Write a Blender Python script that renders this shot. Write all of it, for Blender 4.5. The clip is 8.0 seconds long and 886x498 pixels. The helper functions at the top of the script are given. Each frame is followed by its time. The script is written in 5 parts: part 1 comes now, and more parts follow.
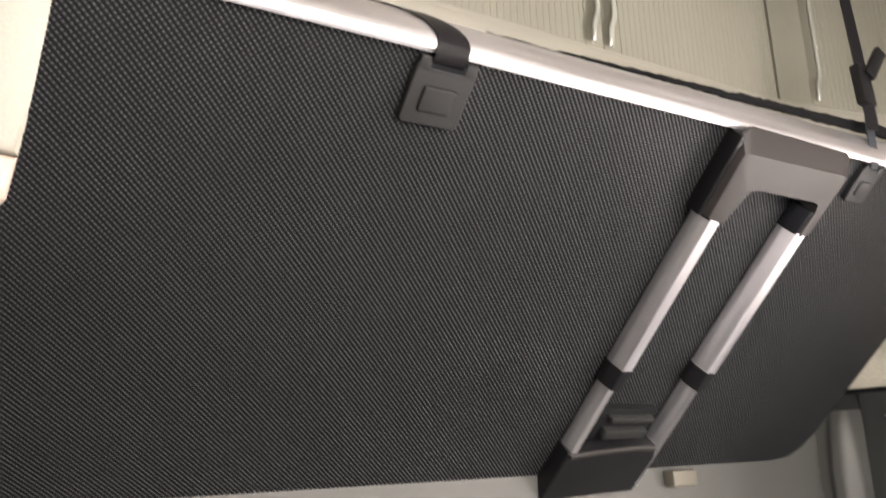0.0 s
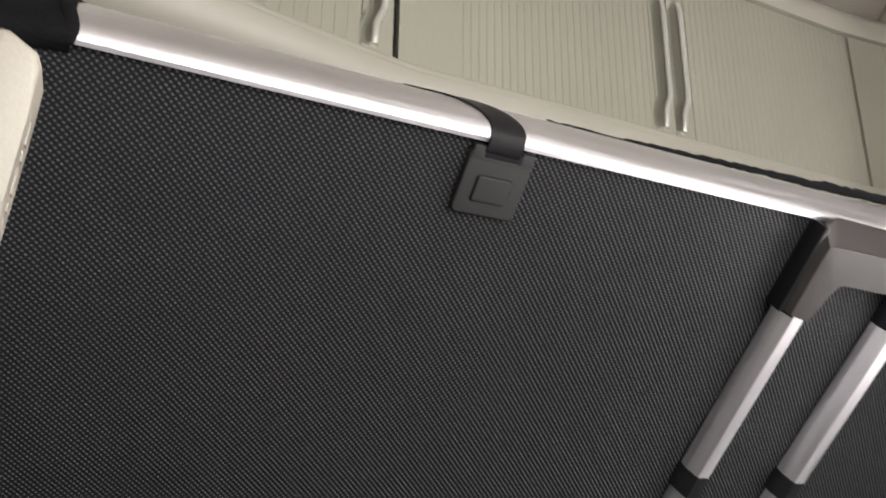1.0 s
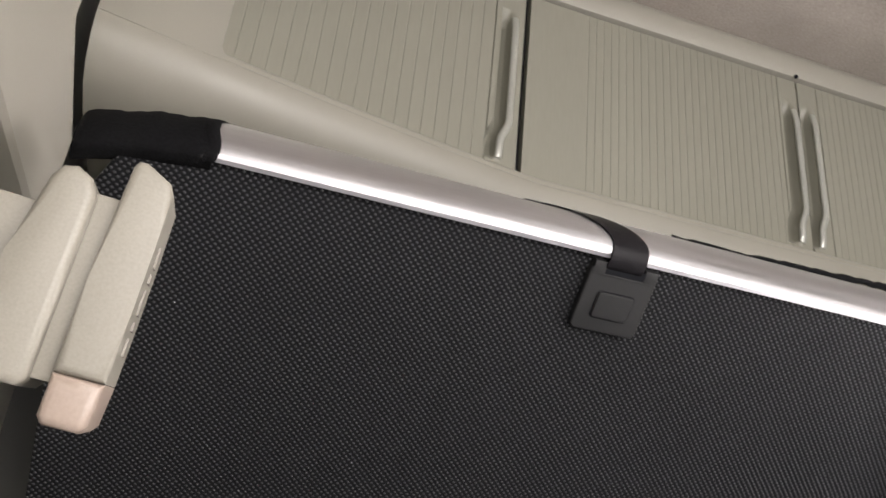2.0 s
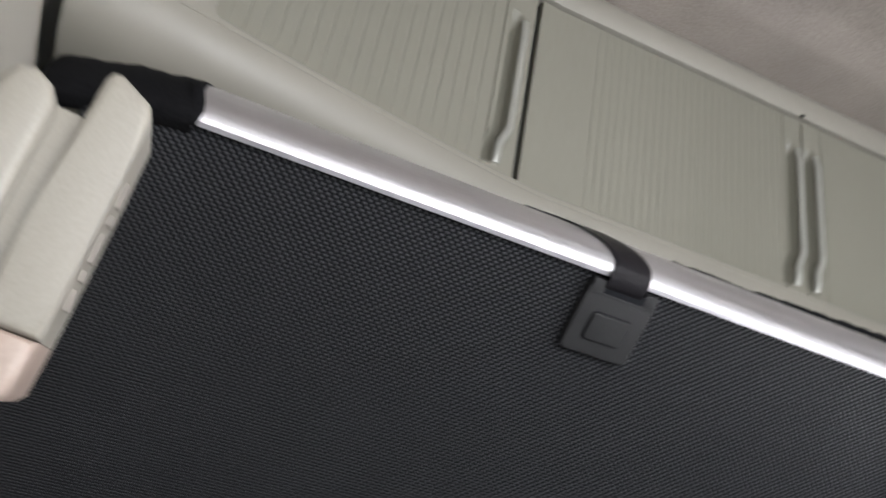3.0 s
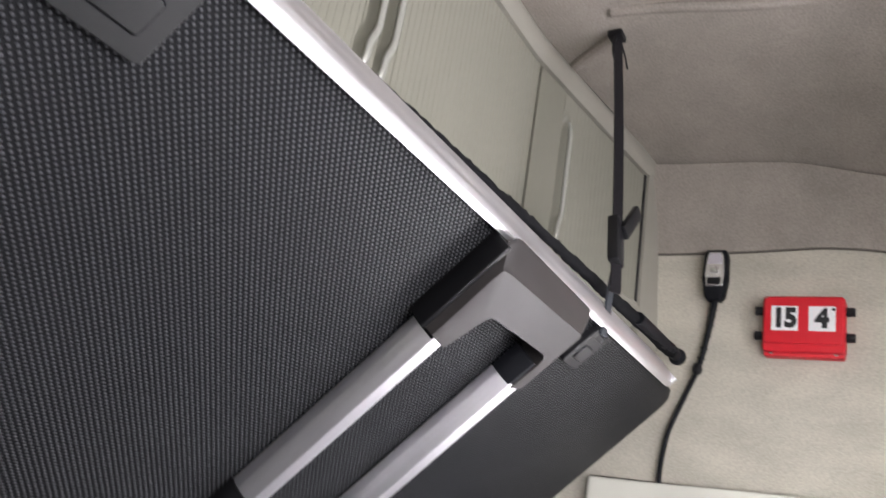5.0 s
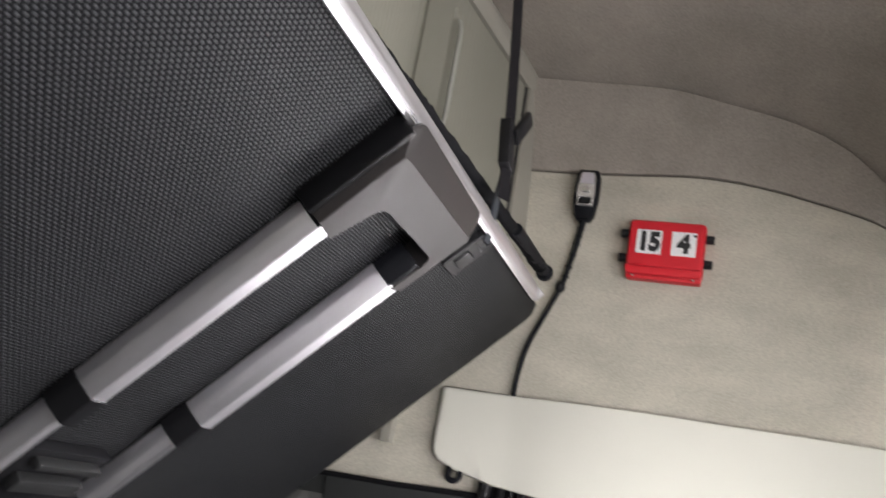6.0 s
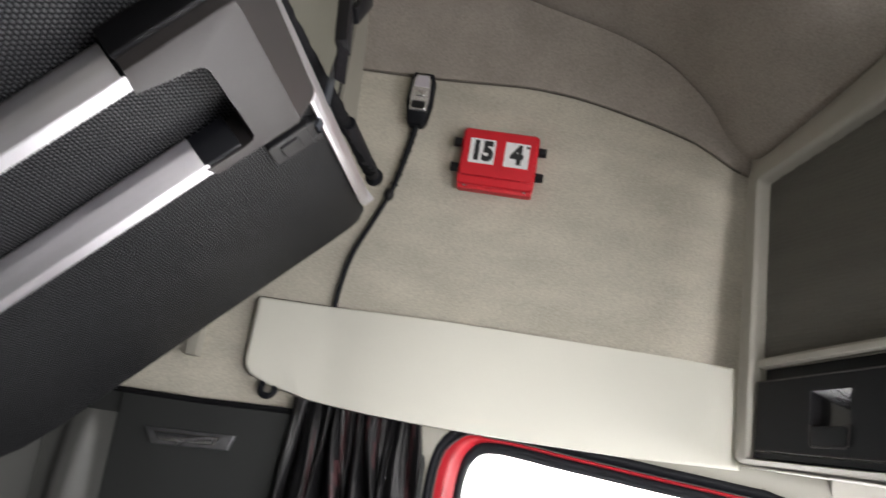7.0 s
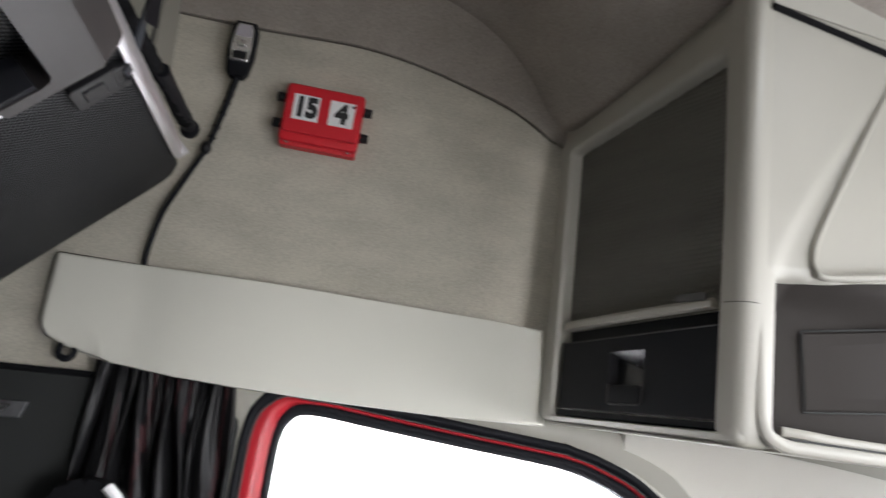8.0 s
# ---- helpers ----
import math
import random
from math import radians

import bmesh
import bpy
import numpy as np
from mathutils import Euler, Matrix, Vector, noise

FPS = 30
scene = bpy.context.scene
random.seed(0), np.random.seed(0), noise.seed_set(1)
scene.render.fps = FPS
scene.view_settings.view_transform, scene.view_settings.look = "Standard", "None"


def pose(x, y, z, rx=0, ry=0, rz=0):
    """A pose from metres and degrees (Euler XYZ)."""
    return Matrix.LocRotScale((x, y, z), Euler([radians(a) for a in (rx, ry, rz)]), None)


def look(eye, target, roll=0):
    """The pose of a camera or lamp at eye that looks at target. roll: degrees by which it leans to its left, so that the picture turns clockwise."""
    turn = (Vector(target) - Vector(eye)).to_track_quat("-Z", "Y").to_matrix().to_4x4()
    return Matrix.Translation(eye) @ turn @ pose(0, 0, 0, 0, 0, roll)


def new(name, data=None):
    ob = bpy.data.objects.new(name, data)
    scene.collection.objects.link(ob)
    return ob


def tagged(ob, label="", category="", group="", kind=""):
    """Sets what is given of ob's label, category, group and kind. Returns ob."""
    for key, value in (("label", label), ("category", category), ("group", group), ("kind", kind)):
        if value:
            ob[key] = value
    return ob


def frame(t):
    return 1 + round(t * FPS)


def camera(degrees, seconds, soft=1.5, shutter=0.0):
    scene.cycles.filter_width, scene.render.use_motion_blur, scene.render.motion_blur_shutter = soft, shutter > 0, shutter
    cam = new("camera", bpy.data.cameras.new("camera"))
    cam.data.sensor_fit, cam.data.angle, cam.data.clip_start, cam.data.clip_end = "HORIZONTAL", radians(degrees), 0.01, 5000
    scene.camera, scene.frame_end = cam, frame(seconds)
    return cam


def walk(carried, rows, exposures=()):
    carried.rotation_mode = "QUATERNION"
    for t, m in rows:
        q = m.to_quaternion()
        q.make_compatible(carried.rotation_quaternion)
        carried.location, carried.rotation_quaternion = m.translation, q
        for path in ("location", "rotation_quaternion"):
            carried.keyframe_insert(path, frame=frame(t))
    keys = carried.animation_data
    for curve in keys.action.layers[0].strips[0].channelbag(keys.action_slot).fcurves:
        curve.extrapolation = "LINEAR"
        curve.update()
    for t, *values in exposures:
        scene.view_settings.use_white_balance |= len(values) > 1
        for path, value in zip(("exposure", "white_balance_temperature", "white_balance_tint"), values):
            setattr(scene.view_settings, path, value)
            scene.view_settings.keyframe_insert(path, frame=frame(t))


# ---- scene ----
cam = camera(56.8, 8.0, soft=1.5, shutter=0.5)
PATH = [
    (0, (-0.911, -0.19, 1.151), (0.119, 1.457, 1.629), -2.3),
    (0.5, (-0.885, -0.212, 1.133), (0.01, 1.46, 1.768), -1.5),
    (1, (-0.848, -0.181, 1.184), (-0.032, 1.522, 1.844), 0.7),
    (1.5, (-0.845, -0.181, 1.205), (-0.209, 1.555, 1.968), 3.8),
    (1.7, (-0.844, -0.185, 1.203), (-0.288, 1.553, 2.022), 4.3),
    (2.8, (-0.831, -0.137, 1.201), (-0.408, 1.59, 2.116), 9.4),
    (3, (-0.842, -0.097, 1.212), (-0.287, 1.587, 2.138), 10.8),
    (3.5, (-0.852, 0.012, 1.226), (0.066, 1.532, 2.145), 13.0),
    (4, (-0.777, 0.109, 1.254), (0.474, 1.375, 2.167), 10.0),
    (4.5, (-0.719, 0.116, 1.257), (0.69, 1.279, 2.072), 10.0),
    (4.7, (-0.690, 0.132, 1.256), (0.789, 1.249, 2.010), 10.0),
    (5.8, (-0.626, 0.263, 1.245), (1.13, 1.005, 1.85), 10.1),
    (6, (-0.6, 0.276, 1.239), (1.196, 0.934, 1.825), 10.1),
    (6.5, (-0.543, 0.321, 1.219), (1.334, 0.748, 1.764), 8.7),
    (7, (-0.484, 0.328, 1.206), (1.441, 0.525, 1.712), 8.6),
    (7.5, (-0.466, 0.33, 1.21), (1.475, 0.335, 1.69), 8.2),
    (8, (-0.476, 0.326, 1.218), (1.455, 0.084, 1.68), 7.1),
]
EXPOSURES = [(0.0, 0.93, 7050, 15), (1.0, 0.55, 6650, 12), (1.5, 0.35, 6850, 15), (3.0, 0.15, 6130, 12), (3.5, 0.35, 6200, 16), (4.5, 0.75, 6220, 16), (6.0, 0.36, 6350, 14), (6.5, 0.26, 6450, 13), (7.5, -0.05, 6250, 12), (8.0, -0.40, 6150, 12)]
walk(cam, [(t, look(eye, target, roll)) for t, eye, target, roll in PATH], EXPOSURES)

# ---- world and light: soft daylight through the windscreen and the two door windows ----
SUN_ELEVATION, SUN_TURN = radians(38), radians(160)
world = bpy.data.worlds.new("daylight")
scene.world = world
world.use_nodes = True
wn, wl = world.node_tree.nodes, world.node_tree.links
sky = wn.new("ShaderNodeTexSky")
sky.sky_type = "NISHITA"
sky.sun_disc = False
sky.sun_elevation, sky.sun_rotation = SUN_ELEVATION, SUN_TURN
wn["Background"].inputs["Strength"].default_value = 0.12
wl.new(sky.outputs["Color"], wn["Background"].inputs["Color"])

sun_data = bpy.data.lights.new("sun", "SUN")
sun_data.energy, sun_data.angle, sun_data.color = 0.8, radians(15), (1.0, 0.96, 0.9)
sun = new("sun", sun_data)
sun.matrix_world = look((0, 0, 0), (-math.sin(SUN_TURN) * math.cos(SUN_ELEVATION), -math.cos(SUN_TURN) * math.cos(SUN_ELEVATION), -math.sin(SUN_ELEVATION)))


def window_light(name, place, target, width, height, watts, spread=180, colour=(1.0, 0.985, 0.965)):
    data = bpy.data.lights.new(name, "AREA")
    data.shape, data.size, data.size_y, data.energy, data.color = "RECTANGLE", width, height, watts, colour
    data.spread = radians(spread)
    ob = new(name, data)
    ob.matrix_world = look(place, target)
    return ob


window_light("door_window_light_left", (1.42, -0.15, 1.02), (0.0, -0.15, 1.02), 1.3, 0.75, 24)
window_light("door_window_light_right", (-1.40, -0.75, 1.05), (1.0, 0.25, 0.84), 0.9, 0.75, 12, 62)
window_light("windscreen_light", (0.10, -1.47, 1.26), (0.10, 0.0, 1.15), 2.0, 0.88, 44, 160)
window_light("roof_hatch_light", (0.03, -0.68, 2.165), (0.03, -0.68, 1.0), 0.84, 0.36, 11, 172, (0.98, 1.0, 0.985))

# ---- materials ----


def shader(name, colour, rough=0.5, metal=0.0, coat=0.0):
    mat = bpy.data.materials.new(name)
    mat.use_nodes = True
    bsdf = mat.node_tree.nodes["Principled BSDF"]
    bsdf.inputs["Base Color"].default_value = (*colour, 1)
    bsdf.inputs["Roughness"].default_value = rough
    bsdf.inputs["Metallic"].default_value = metal
    bsdf.inputs["Coat Weight"].default_value = coat
    return mat


def vary(mat, colour, scale=3.0, spread=0.12, grain=220.0, grain_spread=0.06, bump=0.12, distance=0.001, stretch=(1, 1, 1), rough_spread=0.08):
    """Slow stains and fine grain in the colour, grain in the relief."""
    nodes, links = mat.node_tree.nodes, mat.node_tree.links
    bsdf = nodes["Principled BSDF"]
    where = nodes.new("ShaderNodeTexCoord")
    mapping = nodes.new("ShaderNodeMapping")
    mapping.inputs["Scale"].default_value = stretch
    links.new(where.outputs["Object"], mapping.inputs["Vector"])
    slow, fine = nodes.new("ShaderNodeTexNoise"), nodes.new("ShaderNodeTexNoise")
    slow.inputs["Scale"].default_value, slow.inputs["Detail"].default_value = scale, 4
    fine.inputs["Scale"].default_value, fine.inputs["Detail"].default_value = grain, 3
    for tex in (slow, fine):
        links.new(mapping.outputs["Vector"], tex.inputs["Vector"])
    ramp = nodes.new("ShaderNodeMapRange")
    ramp.inputs["From Min"].default_value, ramp.inputs["From Max"].default_value = 0.3, 0.7
    ramp.inputs["To Min"].default_value, ramp.inputs["To Max"].default_value = 1 - spread, 1 + spread
    links.new(slow.outputs["Fac"], ramp.inputs["Value"])
    ramp2 = nodes.new("ShaderNodeMapRange")
    ramp2.inputs["From Min"].default_value, ramp2.inputs["From Max"].default_value = 0.3, 0.7
    ramp2.inputs["To Min"].default_value, ramp2.inputs["To Max"].default_value = 1 - grain_spread, 1 + grain_spread
    links.new(fine.outputs["Fac"], ramp2.inputs["Value"])
    both = nodes.new("ShaderNodeMath")
    both.operation = "MULTIPLY"
    links.new(ramp.outputs["Result"], both.inputs[0])
    links.new(ramp2.outputs["Result"], both.inputs[1])
    tint = nodes.new("ShaderNodeVectorMath")
    tint.operation = "SCALE"
    tint.inputs[0].default_value = colour
    links.new(both.outputs["Value"], tint.inputs["Scale"])
    links.new(tint.outputs["Vector"], bsdf.inputs["Base Color"])
    rough = bsdf.inputs["Roughness"].default_value
    ramp3 = nodes.new("ShaderNodeMapRange")
    ramp3.inputs["From Min"].default_value, ramp3.inputs["From Max"].default_value = 0.3, 0.7
    ramp3.inputs["To Min"].default_value, ramp3.inputs["To Max"].default_value = max(0.02, rough - rough_spread), min(1, rough + rough_spread)
    links.new(slow.outputs["Fac"], ramp3.inputs["Value"])
    links.new(ramp3.outputs["Result"], bsdf.inputs["Roughness"])
    if bump:
        relief = nodes.new("ShaderNodeBump")
        relief.inputs["Strength"].default_value, relief.inputs["Distance"].default_value = bump, distance
        links.new(fine.outputs["Fac"], relief.inputs["Height"])
        links.new(relief.outputs["Normal"], bsdf.inputs["Normal"])
    return mat


def stuff(name, colour, rough=0.5, metal=0.0, coat=0.0, **more):
    return vary(shader(name, colour, rough, metal, coat), colour, **more)


BEIGE = stuff("beige_plastic", (0.30, 0.286, 0.245), 0.45, grain=600, bump=0.10, distance=0.0006, spread=0.04, grain_spread=0.02)
CREAM = stuff("cream_trim", (0.66, 0.645, 0.57), 0.6, grain=500, bump=0.08, distance=0.0006, spread=0.03, grain_spread=0.02)
DOOR_GREY = stuff("cabinet_front_laminate", (0.247, 0.241, 0.199), 0.42, grain=300, bump=0.05, distance=0.0005, spread=0.05, grain_spread=0.03, stretch=(1, 1, 0.1))
WALL_CLOTH = stuff("wall_cloth", (0.475, 0.447, 0.377), 0.95, grain=260, bump=0.4, distance=0.0010, spread=0.11, grain_spread=0.12, scale=11, stretch=(1, 0.6, 1.3))
LINER = stuff("headliner_cloth", (0.34, 0.305, 0.272), 0.95, grain=240, bump=0.4, distance=0.0012, spread=0.10, grain_spread=0.15, scale=9)
GREY_PANEL = stuff("grey_moulded_panel", (0.026, 0.0272, 0.0268), 0.6, grain=500, bump=0.15, distance=0.0006, spread=0.08)
PALE_GREY = stuff("pale_grey_panel", (0.075, 0.075, 0.071), 0.6, grain=400, bump=0.1, distance=0.0006, spread=0.08)
# taupe darkened to carry the shade of the locker's lower recess
SHADE_TAUPE = stuff("shade_dark_taupe", (0.033, 0.0285, 0.0255), 0.72, grain=500, bump=0.12, distance=0.0006, spread=0.05)
DARK_PLASTIC = stuff("charcoal_plastic", (0.015, 0.015, 0.017), 0.42, grain=700, bump=0.2, distance=0.0004, spread=0.1)
LADDER_GREY = stuff("warm_grey_plastic", (0.031, 0.0277, 0.0275), 0.5, grain=600, bump=0.15, distance=0.0005, spread=0.06)
BLACK_PLASTIC = stuff("black_plastic", (0.011, 0.011, 0.0125), 0.38, grain=500, bump=0.12, distance=0.0004, spread=0.1)
CLIP_PLASTIC = stuff("dark_grey_clip_plastic", (0.0155, 0.0158, 0.0165), 0.55, grain=900, bump=0.15, distance=0.0003, spread=0.08)
BLACK_CLOTH = stuff("black_cloth", (0.0075, 0.0075, 0.0085), 0.9, grain=300, bump=0.6, distance=0.0015, spread=0.15, grain_spread=0.3)
WEBBING = stuff("black_webbing", (0.014, 0.013, 0.015), 0.32, grain=350, bump=0.5, distance=0.0008, spread=0.1, grain_spread=0.2, stretch=(1, 6, 1))
GREY_WEBBING = stuff("blue_grey_webbing", (0.028, 0.034, 0.043), 0.5, grain=350, bump=0.5, distance=0.0008, spread=0.1, grain_spread=0.2)
ALUMINIUM = stuff("brushed_aluminium", (0.80, 0.79, 0.82), 0.46, metal=1.0, grain=60, bump=0.06, distance=0.0003, spread=0.04, grain_spread=0.05, stretch=(1, 40, 40))
LADDER_ALU = stuff("satin_aluminium", (0.92, 0.90, 0.94), 0.43, metal=1.0, grain=60, bump=0.05, distance=0.0003, spread=0.04, grain_spread=0.04, stretch=(40, 1, 40))
SILVER = stuff("satin_silver_handle", (0.52, 0.53, 0.49), 0.32, metal=0.5, grain=200, bump=0.02, distance=0.0003, spread=0.05)
WORN_METAL = stuff("dull_worn_metal", (0.30, 0.30, 0.31), 0.34, metal=0.9, grain=60, bump=0.3, distance=0.0008, spread=0.3, scale=25)
CHROME = stuff("worn_chrome", (0.7, 0.7, 0.7), 0.15, metal=1.0, grain=200, bump=0.02, distance=0.0003, spread=0.05)
RED_PLASTIC = stuff("red_plastic", (0.62, 0.012, 0.024), 0.4, grain=500, bump=0.08, distance=0.0005, spread=0.06)
RED_PAINT = stuff("red_body_paint", (0.46, 0.010, 0.020), 0.4, coat=0.1, grain=300, bump=0.01, distance=0.0002, spread=0.05)
RUBBER = stuff("black_rubber", (0.007, 0.0075, 0.010), 0.55, grain=300, bump=0.15, distance=0.0006, spread=0.1)
PAPER = stuff("white_paper_label", (0.80, 0.80, 0.80), 0.6, grain=300, bump=0.03, distance=0.0002, spread=0.04)
INK = shader("black_ink", (0.01, 0.01, 0.012), 0.5)
CURTAIN = stuff("black_curtain_cloth", (0.0080, 0.0078, 0.0085), 0.36, grain=260, bump=0.4, distance=0.001, spread=0.3, grain_spread=0.2, scale=20)
CURTAIN_RED = stuff("dark_red_curtain_lining", (0.035, 0.008, 0.01), 0.7, grain=260, bump=0.4, distance=0.001, spread=0.3, scale=20)
SHUTTER = stuff("grey_shutter_slats", (0.15, 0.146, 0.128), 0.7, grain=300, bump=0.3, distance=0.0008, spread=0.12, grain_spread=0.12, stretch=(1, 1, 6))
FLOOR_MAT = stuff("grey_floor_mat", (0.13, 0.13, 0.13), 0.9, grain=200, bump=0.4, spread=0.15)
REMOTE_PLATE = stuff("bright_silver_plate", (0.82, 0.82, 0.83), 0.25, metal=0.9, grain=200, bump=0.02, distance=0.0003, spread=0.04)
LOCKER_BEIGE = stuff("pale_locker_plastic", (0.39, 0.375, 0.328), 0.45, grain=600, bump=0.10, distance=0.0006, spread=0.04, grain_spread=0.02)
MARK = stuff("grey_embossing", (0.27, 0.245, 0.215), 0.5, grain=600, bump=0.05, spread=0.1)
TAN = stuff("dull_tan_plastic", (0.12, 0.108, 0.085), 0.6, grain=400, bump=0.1, distance=0.0005, spread=0.08)
PLATFORM = stuff("grey_bench_cover", (0.12, 0.12, 0.118), 0.9, grain=200, bump=0.4, spread=0.15)
LIT_PILLAR_BEIGE = stuff("lit_pillar_plastic", (0.52, 0.50, 0.45), 0.5, grain=600, bump=0.08, distance=0.0006, spread=0.04, grain_spread=0.02)
BLACK_DRAWER = stuff("blue_black_drawer_plastic", (0.0062, 0.0068, 0.0088), 0.45, grain=700, bump=0.15, distance=0.0004, spread=0.1)
PALE_LILAC = stuff("pale_lilac_plastic", (0.46, 0.43, 0.47), 0.4, grain=400, bump=0.03, distance=0.0003, spread=0.04)
PEACH_TIP = stuff("peach_tip_plastic", (0.36, 0.285, 0.24), 0.4, grain=400, bump=0.03, distance=0.0003, spread=0.04)
LAMP_BEIGE = stuff("ivory_lamp_plastic", (0.285, 0.267, 0.228), 0.45, grain=600, bump=0.06, distance=0.0004, spread=0.04)


def glass_material():
    mat = shader("clear_glass", (1, 1, 1), 0.0)
    bsdf = mat.node_tree.nodes["Principled BSDF"]
    bsdf.inputs["Transmission Weight"].default_value = 1.0
    bsdf.inputs["IOR"].default_value = 1.05
    return mat


GLASS = glass_material()
for dull, level in ((DARK_PLASTIC, 0.3), (BLACK_DRAWER, 0.18), (BLACK_PLASTIC, 0.25), (BLACK_CLOTH, 0.1), (WEBBING, 0.14), (CURTAIN, 0.2), (RUBBER, 0.15), (SHADE_TAUPE, 0.12), (CREAM, 0.25), (GREY_PANEL, 0.3), (LADDER_GREY, 0.35), (WALL_CLOTH, 0.1), (LINER, 0.1), (SHUTTER, 0.2)):
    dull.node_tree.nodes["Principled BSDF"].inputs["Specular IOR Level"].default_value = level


def board_material():
    """Black embossed sheet with a staggered grid of small raised, paler pips."""
    mat = shader("black_pimpled_sheet", (0.02, 0.02, 0.022), 0.5)
    nodes, links = mat.node_tree.nodes, mat.node_tree.links
    bsdf = nodes["Principled BSDF"]
    bsdf.inputs["Specular IOR Level"].default_value = 0.55
    where = nodes.new("ShaderNodeTexCoord")
    split = nodes.new("ShaderNodeSeparateXYZ")
    links.new(where.outputs["Object"], split.inputs["Vector"])

    def calc(op, a, b=None):
        node = nodes.new("ShaderNodeMath")
        node.operation = op
        for slot, value in enumerate((a, b)):
            if value is None:
                continue
            if isinstance(value, (int, float)):
                node.inputs[slot].default_value = value
            else:
                links.new(value, node.inputs[slot])
        return node.outputs["Value"]

    def pips(shift):
        du = calc("SUBTRACT", calc("FRACT", calc("ADD", calc("MULTIPLY", split.outputs["X"], 1 / 0.0090), 50 + shift)), 0.5)
        dv = calc("SUBTRACT", calc("FRACT", calc("ADD", calc("MULTIPLY", split.outputs["Y"], 1 / 0.0090), 50 + shift)), 0.5)
        r = calc("SQRT", calc("ADD", calc("MULTIPLY", du, du), calc("MULTIPLY", calc("MULTIPLY", dv, dv), 1.3)))
        return calc("MINIMUM", calc("MAXIMUM", calc("SUBTRACT", 1.7, calc("MULTIPLY", r, 6.2)), 0.0), 1.0)

    pip = calc("MAXIMUM", pips(0.0), pips(0.5))
    slow = nodes.new("ShaderNodeTexNoise")
    slow.inputs["Scale"].default_value, slow.inputs["Detail"].default_value = 7, 5
    links.new(where.outputs["Object"], slow.inputs["Vector"])
    # paler pip colour, standing in partly for the light the pips catch
    pip_paleness = calc("MULTIPLY", calc("POWER", pip, 0.8), calc("ADD", calc("MULTIPLY", slow.outputs["Fac"], 0.5), 0.75))
    mix = nodes.new("ShaderNodeMix")
    mix.data_type = "RGBA"
    mix.inputs["A"].default_value = (0.0115, 0.0118, 0.0132, 1)
    mix.inputs["B"].default_value = (0.066, 0.068, 0.074, 1)
    links.new(pip_paleness, mix.inputs["Factor"])
    links.new(mix.outputs["Result"], bsdf.inputs["Base Color"])
    links.new(calc("ADD", calc("MULTIPLY", pip, 0.60), 0.06), bsdf.inputs["Specular IOR Level"])
    links.new(calc("SUBTRACT", 0.50, calc("MULTIPLY", pip, 0.12)), bsdf.inputs["Roughness"])
    relief = nodes.new("ShaderNodeBump")
    relief.inputs["Strength"].default_value, relief.inputs["Distance"].default_value = 1.0, 0.0020
    links.new(pip, relief.inputs["Height"])
    links.new(relief.outputs["Normal"], bsdf.inputs["Normal"])
    return mat


BOARD = board_material()

# ---- building helpers ----


def part(name, bm, material, parent=None, label="", sharp=35):
    """Links a bmesh as one mesh object, under a thing or a part."""
    bmesh.ops.recalc_face_normals(bm, faces=bm.faces)
    me = bpy.data.meshes.new(name)
    bm.to_mesh(me)
    bm.free()
    me.polygons.foreach_set("use_smooth", [True] * len(me.polygons))
    me.set_sharp_from_angle(angle=radians(sharp))
    for mat in material if isinstance(material, (list, tuple)) else (material,):
        me.materials.append(mat)
    ob = new(name, me)
    if parent:
        ob.parent = parent
    if label:
        tagged(ob, label)
    return ob


def thing(name, label, category, m=None, group="", kind=""):
    ob = new(name)
    ob.empty_display_size = 0.05
    if m is not None:
        ob.matrix_world = m
    return tagged(ob, label, category, group, kind)


def bevel(bm, width, segments=2, edges=None):
    if width > 0:
        bmesh.ops.bevel(bm, geom=list(edges or bm.edges), offset=width, segments=segments, profile=0.6, affect="EDGES", clamp_overlap=True)


def box(bm, lo, hi, edge=0.0, segments=2):
    """Adds a bevelled block to bm."""
    own = bmesh.new()
    bmesh.ops.create_cube(own, size=1)
    for v in own.verts:
        v.co = Vector([(a + b) / 2 + c * (b - a) for a, b, c in zip(lo, hi, v.co)])
    bevel(own, edge, segments)
    join(bm, own)
    return bm


def join(bm, own):
    me = bpy.data.meshes.new("scratch")
    own.to_mesh(me)
    own.free()
    bm.from_mesh(me)
    bpy.data.meshes.remove(me)
    return bm


def prism(points, lo, hi, place, edge=0.0, segments=3, front_only=False):
    """A plate with the outline points (a, b), from depth lo to hi; place(a, b, depth) gives the spot in space."""
    bm = bmesh.new()
    low = [bm.verts.new((a, b, lo)) for a, b in points]
    high = [bm.verts.new((a, b, hi)) for a, b in points]
    n = len(points)
    top = bm.faces.new(high)
    bm.faces.new(low[::-1])
    for i in range(n):
        bm.faces.new((low[i], low[(i + 1) % n], high[(i + 1) % n], high[i]))
    if edge:
        edges = list(top.edges)
        bmesh.ops.bevel(bm, geom=edges, offset=edge, segments=segments, profile=0.6, affect="EDGES", clamp_overlap=True)
    for v in bm.verts:
        v.co = place(*v.co)
    return bm


def rounded(a0, b0, a1, b1, r, steps=5):
    """A rectangle's outline with rounded corners."""
    out = []
    for ca, cb, start in ((a1 - r, b1 - r, 0), (a0 + r, b1 - r, 90), (a0 + r, b0 + r, 180), (a1 - r, b0 + r, 270)):
        for k in range(steps + 1):
            ang = radians(start + 90 * k / steps)
            out.append((ca + r * math.cos(ang), cb + r * math.sin(ang)))
    return out


